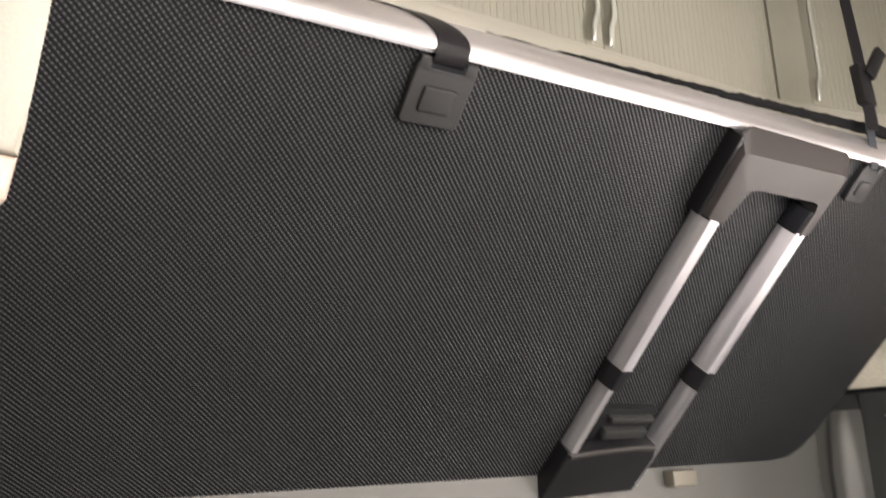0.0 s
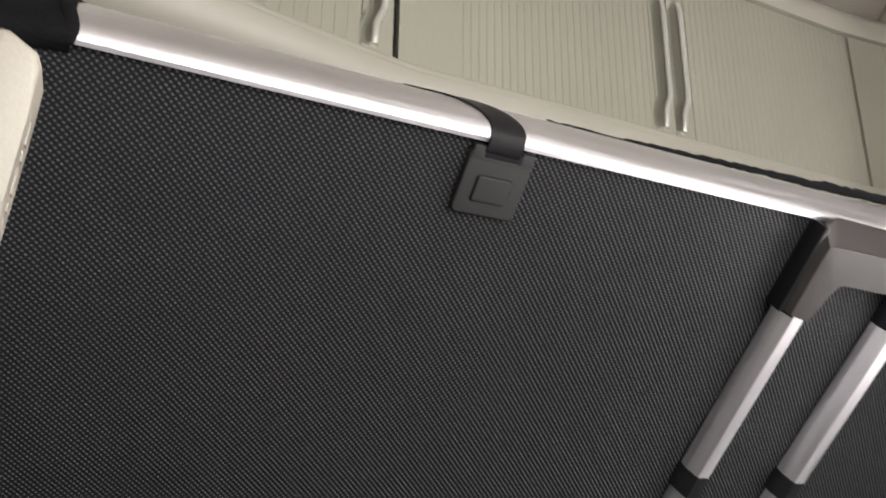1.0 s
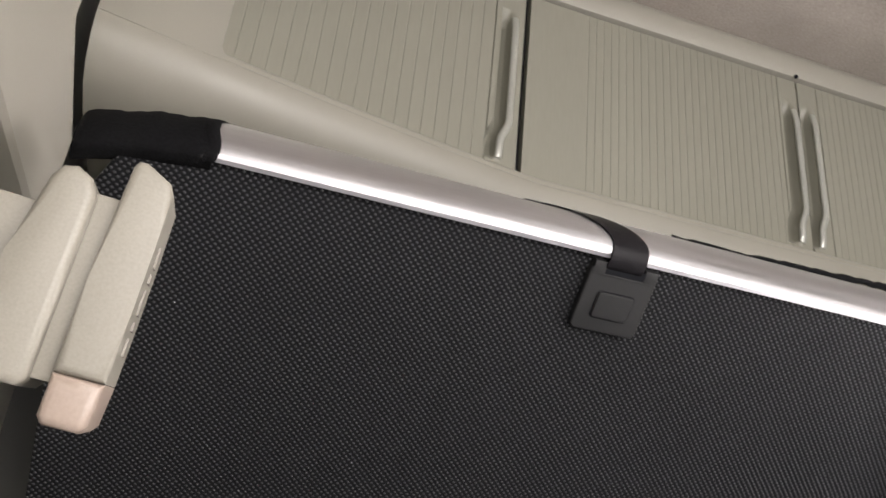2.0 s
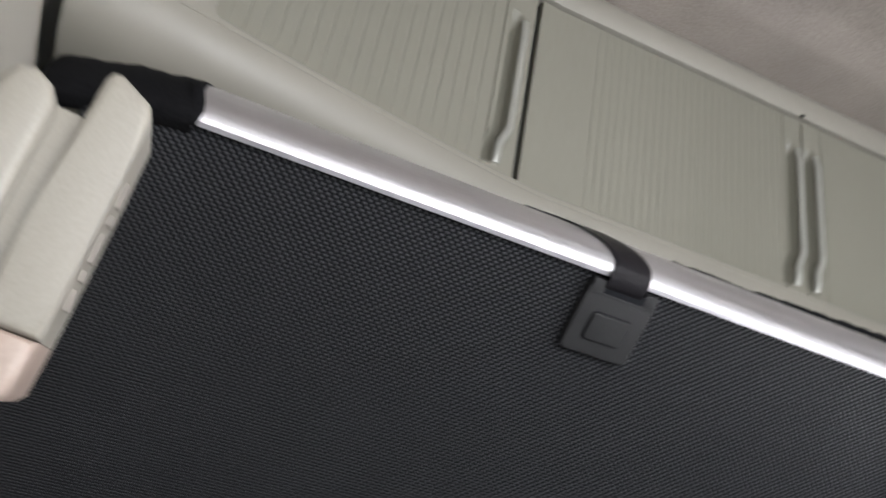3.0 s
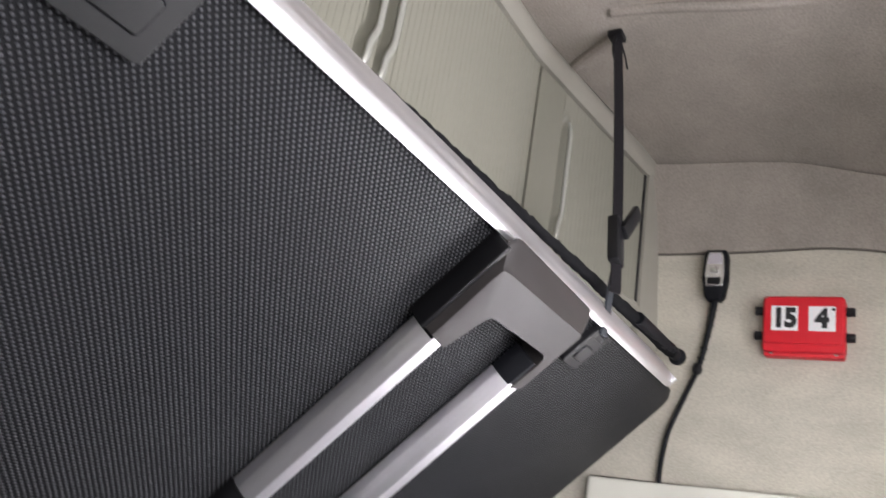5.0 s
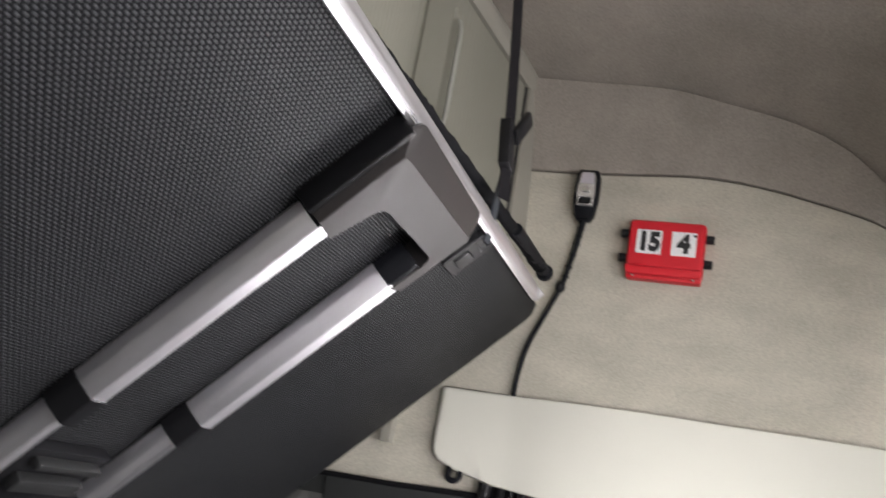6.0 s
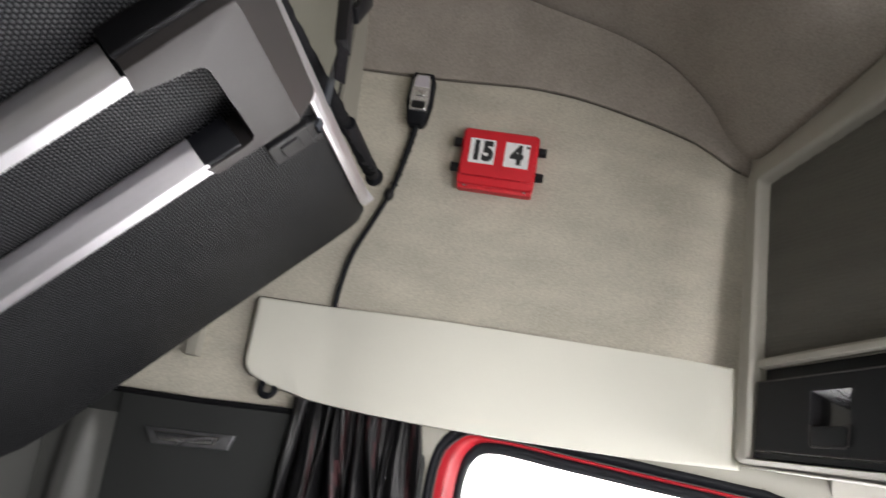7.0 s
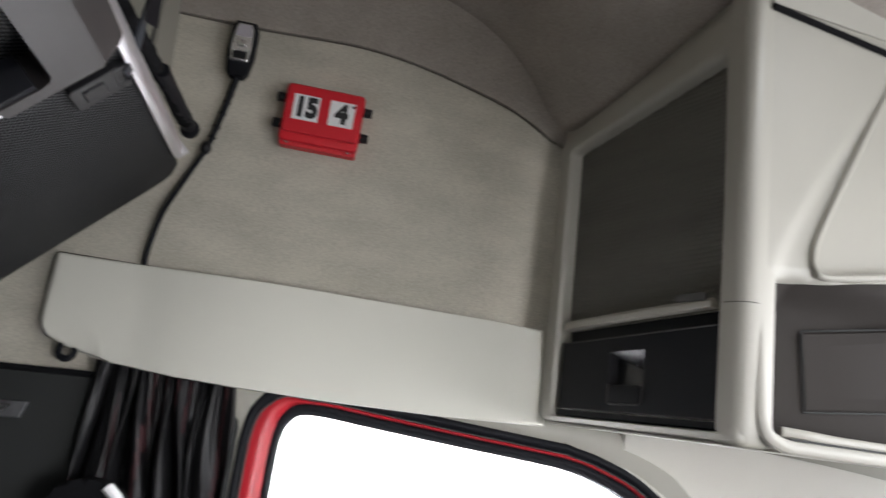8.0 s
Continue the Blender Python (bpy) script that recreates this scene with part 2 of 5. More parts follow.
def smooth_line(points, steps=6):
    """Catmull-Rom through the points."""
    pts = [Vector(p) for p in points]
    pts = [2 * pts[0] - pts[1]] + pts + [2 * pts[-1] - pts[-2]]
    out = []
    for i in range(1, len(pts) - 2):
        a, b, c, d = pts[i - 1 : i + 3]
        for k in range(steps):
            t = k / steps
            out.append(0.5 * (2 * b + (c - a) * t + (2 * a - 5 * b + 4 * c - d) * t * t + (3 * b - a - 3 * c + d) * t**3))
    return out + [pts[-2]]


def smooth_outline(points, steps=4):
    """A closed outline rounded through its points."""
    pts = [Vector((a, b, 0)) for a, b in points]
    n, out = len(pts), []
    for i in range(n):
        a, b, c, d = pts[i - 1], pts[i], pts[(i + 1) % n], pts[(i + 2) % n]
        for k in range(steps):
            t = k / steps
            p = 0.5 * (2 * b + (c - a) * t * 0.6 + (-6 * b + 6 * c - (c - a) * 1.2 - (d - b) * 0.6) * t * t + (4 * b - 4 * c + (c - a) * 0.6 + (d - b) * 0.6) * t**3)
            out.append((p.x, p.y))
    return out


def sweep(points, profile, up=(0, 0, 1), caps=True, closed=True, scale=None):
    """Sweeps a profile of (side, up) pairs along points."""
    bm = bmesh.new()
    pts = [Vector(p) for p in points]
    rings = []
    for i, p in enumerate(pts):
        way = (pts[min(i + 1, len(pts) - 1)] - pts[max(i - 1, 0)]).normalized()
        side = way.cross(Vector(up))
        side = side.normalized() if side.length > 1e-5 else Vector((1, 0, 0))
        over = side.cross(way)
        k = scale(i / (len(pts) - 1)) if scale else 1.0
        rings.append([bm.verts.new(p + side * a * k + over * b * k) for a, b in profile])
    n = len(profile)
    for a, b in zip(rings, rings[1:]):
        for i in range(n if closed else n - 1):
            bm.faces.new((a[i], a[(i + 1) % n], b[(i + 1) % n], b[i]))
    if caps and closed:
        bm.faces.new(rings[0][::-1])
        bm.faces.new(rings[-1])
    return bm


def oval(a, b, n=12):
    return [(a * math.cos(2 * math.pi * k / n), b * math.sin(2 * math.pi * k / n)) for k in range(n)]


def sheet(rows, thick=0.0, away=None):
    """A skin through rows of points; with thick, closed at a distance behind it in the direction away."""
    bm = bmesh.new()
    grid = [[bm.verts.new(p) for p in row] for row in rows]
    for a, b in zip(grid, grid[1:]):
        for i in range(len(a) - 1):
            bm.faces.new((a[i], a[i + 1], b[i + 1], b[i]))
    if thick:
        back = [[bm.verts.new(Vector(p) + Vector(away) * thick) for p in row] for row in rows]
        for a, b in zip(back, back[1:]):
            for i in range(len(a) - 1):
                bm.faces.new((a[i], b[i], b[i + 1], a[i + 1]))
        rim = lambda g: g[0] + [r[-1] for r in g[1:]] + g[-1][-2::-1] + [r[0] for r in g[-2:0:-1]]
        f, r = rim(grid), rim(back)
        for i in range(len(f)):
            bm.faces.new((f[i], r[i], r[(i + 1) % len(f)], f[(i + 1) % len(f)]))
    return bm


def blend(x, xs, ys):
    return float(np.interp(x, xs, ys))


# ---- the shell of the cab: x across, y to the rear, z up from the cab floor ----
Y_REAR = 1.26
FRONT_YS = (-1.3, -0.6, -0.3, -0.1, 0.08, 0.3, 0.55, 1.3)
SEAM_ZS = (1.45, 1.68, 1.82, 1.903, 1.969, 2.020, 2.024, 2.010)
FOLD_ZS = (1.90, 1.88, 1.84, 1.925, 2.092, 2.178, 2.228, 2.245)
TOP_ZS = (2.10, 2.21, 2.25, 2.27, 2.29, 2.305, 2.31, 2.31)


def curve_through(xs, ys):
    """A smooth curve through the knots, as a lookup."""
    line = smooth_line([(x, y, 0) for x, y in zip(xs, ys)], 8)
    px, py = [p.x for p in line], [p.y for p in line]
    return lambda x: blend(x, px, py)


seam_z, fold_z, top_z = (curve_through(FRONT_YS, zs) for zs in (SEAM_ZS, FOLD_ZS, TOP_ZS))


def ceiling_z(x, y):
    """The roof lining: flat at the rear, falling away in a dome towards the front corners."""
    f, t = fold_z(y), top_z(y)
    start, bend = blend(y, (-0.1, 0.35), (0.10, 0.62)), blend(y, (-0.1, 0.35), (1.5, 2.4))
    edge = max(0.0, (abs(x - 0.04) - start) / (1.09 - start))
    # shallow pressed field with soft borders
    field = 0.010 * min(1, max(0, (abs(x - 0.04) - 0.555) / 0.03)) if y < 0.70 else 0.010
    return t - (t - f) * min(1.0, edge) ** bend - field * (1 - min(1.0, edge))


def left_x(y, z):
    """The cloth wall leans in towards the roof and rounds into the corners."""
    lean = 1.213 - 0.075 * max(0.0, z - 1.45)
    ends = -0.032 * max(0.0, min(1.0, (-0.02 - y) / 0.07)) if y < 0.10 else 0.02 * max(0.0, (y - 0.5) / 0.25) ** 2 * min(1.0, max(0.0, (z - 1.62) / 0.3))
    # a soft pressed ridge runs along below the seam
    ridge = 0.0045 * math.exp(-(((z - seam_z(y) + 0.062) / 0.016) ** 2)) * min(1.0, max(0.0, (0.75 - y) / 0.2))
    return lean - min(ends, 0.06) - ridge


def wall_point(y, z):
    return (left_x(y, z), y, z)


def build_shell():
    # floor
    bm = bmesh.new()
    box(bm, (-1.2, -1.45, -0.05), (1.35, 1.36, 0.0))
    tagged(part("floor", bm, FLOOR_MAT), "dark grey rubber cab floor", "floor", kind="structure")
    # plain bench base below the bunk closes the rear of the cab
    bm = bmesh.new()
    box(bm, (-1.10, 0.52, 0.0), (1.19, Y_REAR, 0.55), 0.03)
    tagged(part("floor_platform", bm, PLATFORM), "grey covered platform along the rear wall", "platform", kind="structure")
    # cloth wall above the door
    ys = [-1.35 + 0.05 * k for k in range(53)]
    rows = []
    for y in ys:
        low = 1.262 if y > 0.5 else 1.296
        zs = [low + (seam_z(y) - low) * (k / 40) ** 0.8 for k in range(41)]
        rows.append([wall_point(y, z) for z in zs])
    wall = tagged(part("wall_left", sheet(rows, 0.06, (1, 0, 0)), WALL_CLOTH), "beige knitted cloth side wall of the cab", "wall", kind="structure")
    # rounded upper band between the stitched seam and the roof
    rows = []
    for y in ys:
        s, f = seam_z(y), fold_z(y)
        x0 = left_x(y, s)
        row = []
        for k in range(9):
            t = k / 8
            row.append((x0 - 0.004 - 0.055 * t**1.6, y, s + 0.004 + (f - s) * t))
        rows.append(row)
    part("upper_band", sheet(rows, 0.05, (1, 0, 0)), LINER, wall)
    # stitched seam: a soft dark welt
    line = [(left_x(y, seam_z(y)) - 0.003, y, seam_z(y)) for y in [-0.11 + 0.02 * k for k in range(47)]]
    part("seam_welt", sweep(line, oval(0.0019, 0.0019, 8)), shader("seam_shadow_cord", (0.13, 0.117, 0.10), 0.9), wall)
    # roof lining: flat at the rear, falling away in a dome towards the front corners
    rows = []
    for y in [-1.35 + 0.03 * k for k in range(90)]:
        rows.append([(-1.05 + 2.31 * k / 76, y, ceiling_z(-1.05 + 2.31 * k / 76, y)) for k in range(77)])
    roof = tagged(part("ceiling", sheet(rows, 0.06, (0, 0, 1)), LINER), "pale pinkish-beige cloth roof lining", "ceiling", kind="structure")
    for ends in (((0.59, 0.685), (0.61, 0.55), (0.64, 0.40), (0.65, 0.29)), ((0.75, 0.84), (0.70, 0.77), (0.655, 0.70))):
        line = [(p.x, p.y, ceiling_z(p.x, p.y)) for p in smooth_line([(x, y, 0) for x, y in ends], 6)]
        part("crease_welt", sweep(line, oval(0.013, 0.009, 10)), LINER, roof)
    # rear wall behind the bunk
    bm = bmesh.new()
    box(bm, (-1.2, Y_REAR, -0.05), (1.35, Y_REAR + 0.06, 2.45))
    tagged(part("wall_rear", bm, PALE_GREY), "pale grey rear wall panel behind the bunk", "wall", kind="structure")
    # right side: upper panel, and the door below
    bm = prism([(-1.35, 1.42), (0.365, 1.42), (0.37, 1.50), (0.26, 1.52), (0.26, 2.35), (-1.35, 2.35)], -1.12, -0.962, lambda a, b, d: (d, a, b), 0.008)
    tagged(part("wall_right", bm, BEIGE), "pale cream moulded side panel of the cab", "wall", kind="structure")
    bm = bmesh.new()
    box(bm, (-1.20, 0.26, 1.24), (-1.12, Y_REAR, 2.42))
    tagged(part("wall_right_rear", bm, CREAM), "cream panel beside the bunk", "wall", kind="structure")
    # unseen side wall, run forward past the window's rear edge to block its light
    bm = bmesh.new()
    box(bm, (-1.20, -0.28, -0.05), (-1.10, Y_REAR, 1.26))
    tagged(part("wall_right_blocker", bm, GREY_PANEL), "unseen grey side panel, run forward to block window light", "wall", kind="structure")
    bm = bmesh.new()
    box(bm, (-1.20, -1.35, -0.05), (-1.10, -0.28, 0.70))
    tagged(part("door_1", bm, GREY_PANEL), "grey inner panel of the cab door", "door", kind="structure")
    bm = bmesh.new()
    box(bm, (-1.20, -1.35, 1.24), (-1.12, 0.26, 1.42))
    tagged(part("wall_right_header", bm, CREAM), "cream trim above the door window", "wall", kind="structure")
    # front: dash below, header above the windscreen
    bm = bmesh.new()
    box(bm, (-1.2, -1.45, -0.05), (1.35, -1.30, 0.80))
    tagged(part("wall_front_lower", bm, DARK_PLASTIC), "dark dashboard front wall", "wall", kind="structure")
    bm = bmesh.new()
    box(bm, (-1.2, -1.45, 1.72), (1.35, -1.36, 2.40))
    tagged(part("wall_front_header", bm, CREAM), "cream header above the windscreen", "wall", kind="structure")


def build_roof_hatch():
    """White moulded frame round the bright roof hatch."""
    hatch = thing("roof_hatch", "white moulded roof hatch frame round a bright pane", "roof hatch")
    cx, cy = 0.03, -0.30
    level = lambda y: 2.300 - 0.10 * max(0.0, (-0.10 - y) / 0.6)
    rows = []
    outer, mid, inner = (rounded(cx - a, cy - b, cx + a, cy + b, r) for a, b, r in ((0.50, 0.60, 0.025), (0.485, 0.585, 0.02), (0.44, 0.54, 0.015)))
    for (a, b), (c, d), (e, f) in zip(outer + outer[:1], mid + mid[:1], inner + inner[:1]):
        z = level(b)
        rows.append([(a, b, z + 0.03), (a, b, z - 0.004), (c, d, z - 0.014), (e, f, z - 0.010), (e, f, z + 0.02)])
    part("hatch_frame", sheet(rows), CREAM, hatch, "white moulded hatch frame")
    # blind added over the rear half, so that only the front half lights
    rows = [[(x, y, level(y) - 0.008) for x in (cx - 0.437, cx, cx + 0.437)] for y in (-0.46, -0.30, -0.12, 0.06, 0.237)]
    part("added_blind", sheet(rows, 0.003, (0, 0, 1)), PALE_GREY, hatch, "added grey blind over the hatch's unlit rear half")


build_shell()
build_roof_hatch()

# ---- the door side: window, frame, seals ----
GLASS_LINE = [(0.400, 0.66), (0.396, 0.95), (0.393, 1.10), (0.389, 1.185), (0.374, 1.226), (0.335, 1.243), (0.20, 1.232), (0.05, 1.219), (-0.10, 1.207), (-0.20, 1.197), (-0.27, 1.178), (-0.34, 1.145), (-0.46, 1.05), (-0.62, 0.88), (-0.80, 0.66)]


def door_ring(side_out, top_out):
    """The window outline grown by one width at its upright side and another along its top."""
    line = smooth_line([(0, y, z) for y, z in GLASS_LINE], 5)
    out = []
    for i, p in enumerate(line):
        way = (line[min(i + 1, len(line) - 1)] - line[max(i - 1, 0)]).normalized()
        n = Vector((0, way.z, -way.y))
        d = side_out * abs(n.y) ** 1.5 + top_out * abs(n.z) ** 1.5
        if p.y < -0.2:
            d = top_out
        out.append((p.y + n.y * d, p.z + n.z * d))
    return out


def door_band(name, inner, outer, x_in, x_out, mat, parent, label=""):
    """A frame strip between two grown outlines, rounded towards the cab."""
    a, b = door_ring(*inner), door_ring(*outer)
    rows = []
    for (ya, za), (yb, zb) in zip(a, b):
        row = [(1.25, ya, za)]
        for k in range(7):
            t = k / 6
            bulge = 0.006 * math.sin(math.pi * t)
            row.append((x_in + (x_out - x_in) * t - bulge, ya + (yb - ya) * t, za + (zb - za) * t))
        row.append((1.25, yb, zb))
        rows.append(row)
    return part(name, sheet(rows), mat, parent, label)


def build_door():
    door = thing("door_2", "red-painted cab door with black seals and a bright window", "door", kind="structure")
    door_band("inner_gasket", (0.0, 0.0), (0.016, 0.021), 1.205, 1.200, RUBBER, door, "black rubber window gasket")
    door_band("painted_frame", (0.016, 0.021), (0.054, 0.027), 1.200, 1.192, RED_PAINT, door, "glossy red painted door frame")
    door_band("bright_lip", (0.054, 0.027), (0.058, 0.0295), 1.191, 1.190, PALE_GREY, door, "thin grey lip")
    door_band("outer_seal", (0.058, 0.0295), (0.074, 0.048), 1.190, 1.186, RUBBER, door, "black rubber door seal")
    ring = door_ring(0.004, 0.004)
    pane = part("window_pane", prism(ring, 1.226, 1.230, lambda a, b, d: (d, a, b)), GLASS, door, "clear door window glass")
    pane.visible_shadow = False
    bm = bmesh.new()
    box(bm, (1.20, -1.30, -0.05), (1.30, 0.46, 0.68), 0.01)
    part("door_panel", bm, GREY_PANEL, door, "dark grey inner door panel")
    # pillar trim round the door opening
    outer = door_ring(0.073, 0.047)
    rows = []
    for y, z in outer:
        if y > 0.3 and z < 1.2:
            far = (0.50, z)
        elif z > 1.1:
            far = (y + (0.08 if y > 0.34 else 0.0), 1.30)
        else:
            far = (y - 0.30, z + 0.35)
        turn = 0.030 if y > 0.3 and z < 1.2 else 0.0
        rows.append([(1.188 + turn * k / 5 - 0.006 * math.sin(math.pi * k / 5), y + (far[0] - y) * k / 5, z + (far[1] - z) * k / 5) for k in range(6)])
    tagged(part("trim", sheet(rows, 0.05, (1, 0, 0)), BEIGE), "pale beige pillar trim round the door opening", "trim", kind="structure")
    # front pillar beside the windscreen; its paler beige carries the strong light there
    edge = [(y, z) for y, z in door_ring(0.073, 0.047) if y < -0.30]
    rows = []
    for i, (y, z) in enumerate(edge):
        t = i / (len(edge) - 1)
        top = (-0.30 - 0.95 * t, 1.292 - 0.10 * t * t)
        rows.append([(1.1875 - 0.05 * t * (k / 6) - 0.02 * (k / 6) ** 2, y + (top[0] - y) * k / 6, z + (top[1] - z) * k / 6) for k in range(7)])
    tagged(part("wall_left_pillar", sheet(rows, 0.04, (1, 0, 0)), LIT_PILLAR_BEIGE), "beige windscreen pillar trim, coloured paler for strong light", "pillar", kind="structure")
    bm = bmesh.new()
    box(bm, (1.1865, -0.183, 1.238), (1.19, -0.180, 1.278))
    tagged(part("trim_joint", bm, INK), "dark joint in the door header trim", "trim", kind="structure")


build_door()


def build_rear_side():
    """Panels beside the lower bunk, behind the door pillar."""
    side = thing("wall_left_rear", "grey moulded side panel with a recessed handle", "wall panel", kind="structure")
    y0, y1 = 0.47, 1.115
    bm = prism([(y0, -0.05), (y1, -0.05), (y1, 1.262), (0.95, 1.264), (0.76, 1.268), (y0, 1.268)], 1.26, 1.186, lambda a, b, d: (d, a, b), 0.006)
    part("hatch", bm, GREY_PANEL, side, "dark grey locker panel")
    # pale column in the rear corner
    rows = []
    for z in (-0.02, 0.4, 0.8, 1.02, 1.06, 1.10, 1.13, 1.16, 1.18, 1.20, 1.215):
        head = min(1.0, max(0.0, (1.215 - z) / 0.16)) ** 0.5
        rows.append([(1.190 - 0.030 * head * math.exp(-(((y - 1.186) / (0.022 + 0.012 * head)) ** 4)) - 0.004 * head * math.exp(-(((y - 1.15) / 0.05) ** 2)), y, z) for y in [1.258 - 0.0065 * k for k in range(25)]])
    part("corner_column", sheet(rows, 0.01, (1, 0, 0)), PALE_GREY, side, "pale grey rounded corner column")
    bm = bmesh.new()
    box(bm, (1.196, 1.11, -0.05), (1.26, 1.262, 1.268))
    part("dark_groove", bm, GREY_PANEL, side)
    # dark welt between cloth and panel
    line = [(1.186, y, 1.262 + 0.02 * min(1, max(0, (0.95 - y) / 0.3)) * 0.4) for y in (0.55, 0.76, 0.95, 1.10, 1.20)]
    part("welt", sweep(line, oval(0.007, 0.006, 8)), BLACK_CLOTH, side, "dark welt between the panels")
    handle = part("handle", prism([(0.868, 1.172), (1.028, 1.164), (1.048, 1.196), (0.858, 1.203)], 1.188, 1.178, lambda a, b, d: (d, a, b), 0.004), WORN_METAL, side, "shiny recessed flap handle")
    bm = prism([(0.90, 1.178), (1.01, 1.173), (1.025, 1.190), (0.885, 1.195)], 1.180, 1.171, lambda a, b, d: (d, a, b), 0.003)
    part("handle_flap", bm, CHROME, handle, "worn shiny flap")
    # tab and hook on the cloth
    tab = thing("plastic_tab", "small beige plastic tab on the cloth wall", "tab")
    bm = bmesh.new()
    box(bm, (1.185, 0.978, 1.352), (1.215, 1.003, 1.45), 0.003)
    part("tab_body", bm, BEIGE, tab)
    hook = thing("black_hook", "small black plastic hook under the padded panel", "hook")
    loop = smooth_line([(1.19, 0.800, 1.315), (1.182, 0.800, 1.298), (1.180, 0.812, 1.290), (1.182, 0.826, 1.298), (1.19, 0.826, 1.318)], 6)
    part("hook_loop", sweep(loop, oval(0.0065, 0.0055, 8), up=(1, 0, 0)), RUBBER, hook)
    # rear wall trims low down
    bm = bmesh.new()
    box(bm, (0.585, 1.225, 1.047), (0.665, 1.258, 1.085), 0.006)
    rest = thing("rear_bracket", "dull tan bracket on the rear wall below the bunk", "bracket")
    part("bracket_plate", bm, TAN, rest)


build_rear_side()


def hollow(y):
    """How far the panel lies back: a flat rear end, then a soft hollow that runs out towards the front."""
    slope = lambda q: blend(q, (0.40, 0.56, 0.655, 0.685, 0.715, 0.88), (0.0, 0.085, 0.185, 0.17, 0.05, 0.03))
    n = 24
    return sum(slope(0.40 + (y - 0.40) * (k + 0.5) / n) for k in range(n)) * (y - 0.40) / n if y > 0.40 else 0.0


def build_valance():
    outline = [(0.872, 1.489), (0.866, 1.493), (0.40, 1.484), (0.0, 1.474), (-0.105, 1.470), (-0.125, 1.278), (0.10, 1.272), (0.30, 1.273), (0.486, 1.277), (0.60, 1.282), (0.726, 1.294), (0.82, 1.314), (0.858, 1.330), (0.868, 1.342), (0.874, 1.36)]
    bm = prism(outline, 1.215, 1.150, lambda a, b, d: (a, b, d), 0.012, 3)
    bmesh.ops.triangulate(bm, faces=[f for f in bm.faces if len(f.verts) > 4])
    for y in [0.864 - 0.012 * k for k in range(40)]:
        bmesh.ops.bisect_plane(bm, geom=bm.verts[:] + bm.edges[:] + bm.faces[:], plane_co=(y, 0, 0), plane_no=(1, 0, 0))
    for v in bm.verts:
        y, z, x = v.co
        back = hollow(y) if x < 1.20 else 0.0
        v.co = (x + back, y, z)
    val = thing("padded_side_panel", "smooth cream padded panel above the cab door", "side panel")
    part("panel_board", bm, CREAM, val, sharp=50)
    # thin dark backing that shows as a joint along the panel's upper and rear edges
    back = [(y + (0.004 if y > 0.8 else 0.0), z + (0.004 if z > 1.4 else -0.0)) for y, z in outline]
    part("panel_backing", prism(back, 1.212, 1.196, lambda a, b, d: (d + 0.006 * max(0.0, (a - 0.75) / 0.12), a, b), 0.002), SHADE_TAUPE, val, "dark backing behind the panel edge")


build_valance()


def build_curtain():
    """Gathered dark curtain hanging in uneven folds behind the door pillar."""
    cur = thing("curtain", "gathered black curtain with dark red lining, hanging in folds", "curtain")
    rng = random.Random(11)
    widths = [rng.uniform(0.5, 1.6) for _ in range(10)]
    starts = [sum(widths[:k]) / sum(widths) for k in range(11)]
    deep = [rng.uniform(0.4, 1.5) for _ in range(10)]
    drift = [rng.uniform(-0.075, 0.075) for _ in range(11)]
    n, m = 156, 26
    rows = []
    for j in range(m + 1):
        h = j / m
        row = []
        for i in range(n + 1):
            t = i / n
            k = min(9, max(q for q in range(10) if starts[q] <= t + 1e-9))
            f = (t - starts[k]) / (starts[k + 1] - starts[k])
            # each fold is a rounded pleat with a sharp valley; its edges wander as it falls
            pleat = (abs(math.sin(math.pi * f)) ** 0.7 - 0.55) * deep[k]
            grow = 0.45 + 0.55 * min(1.0, h * 5)
            wander = drift[k] * (1 - f) + drift[k + 1] * f
            y = 0.485 + 0.265 * t + wander * h * 1.3 + 0.012 * noise.noise(Vector((t * 9, h * 3, 2)))
            x = 1.160 - 0.026 * pleat * grow + 0.018 * noise.noise(Vector((t * 14, h * 3.5, 7))) + 0.008 * noise.noise(Vector((t * 34, h * 5, 4)))
            top = blend(y, (0.486, 0.60, 0.726, 0.76), (1.275, 1.280, 1.292, 1.299))
            row.append((x, min(0.765, max(0.478, y)), top - 0.63 * h))
        rows.append(row)
    bm = sheet(rows, 0.003, (1, 0, 0))
    # the lining shows along the flank of a few folds
    for f in bm.faces:
        c = f.calc_center_median()
        t = (c.y - 0.485) / 0.265
        f.material_index = 1 if noise.noise(Vector((t * 24, c.z * 2.2, 3))) > 0.40 else 0
    part("curtain_cloth", bm, [CURTAIN, CURTAIN_RED], cur, sharp=80)
    # dark padded seat corner with pale piping, standing in front of the curtain
    pad = thing("seat_corner", "dark padded seat corner with a pale piped edge", "seat")
    bm = prism(smooth_outline([(0.61, 0.552), (0.61, 0.90), (0.615, 1.02), (0.635, 1.062), (0.665, 1.083), (0.70, 1.088), (0.74, 1.075), (0.76, 1.03), (0.765, 0.90), (0.765, 0.552)]), 1.12, 1.06, lambda a, b, d: (d, a, b), 0.012)
    part("cushion", bm, BLACK_CLOTH, pad)
    edge_line = smooth_line([(1.075, 0.622, 0.95), (1.072, 0.628, 1.02), (1.070, 0.640, 1.056), (1.070, 0.662, 1.078)], 6)
    part("piping", sweep(edge_line, oval(0.010, 0.018, 10), up=(1, 0, 0)), PAPER, pad, "pale piped edge")


build_curtain()

# ---- overhead locker beside the windscreen, with a roller shutter and a drawer ----
FACE_K = 0.4342


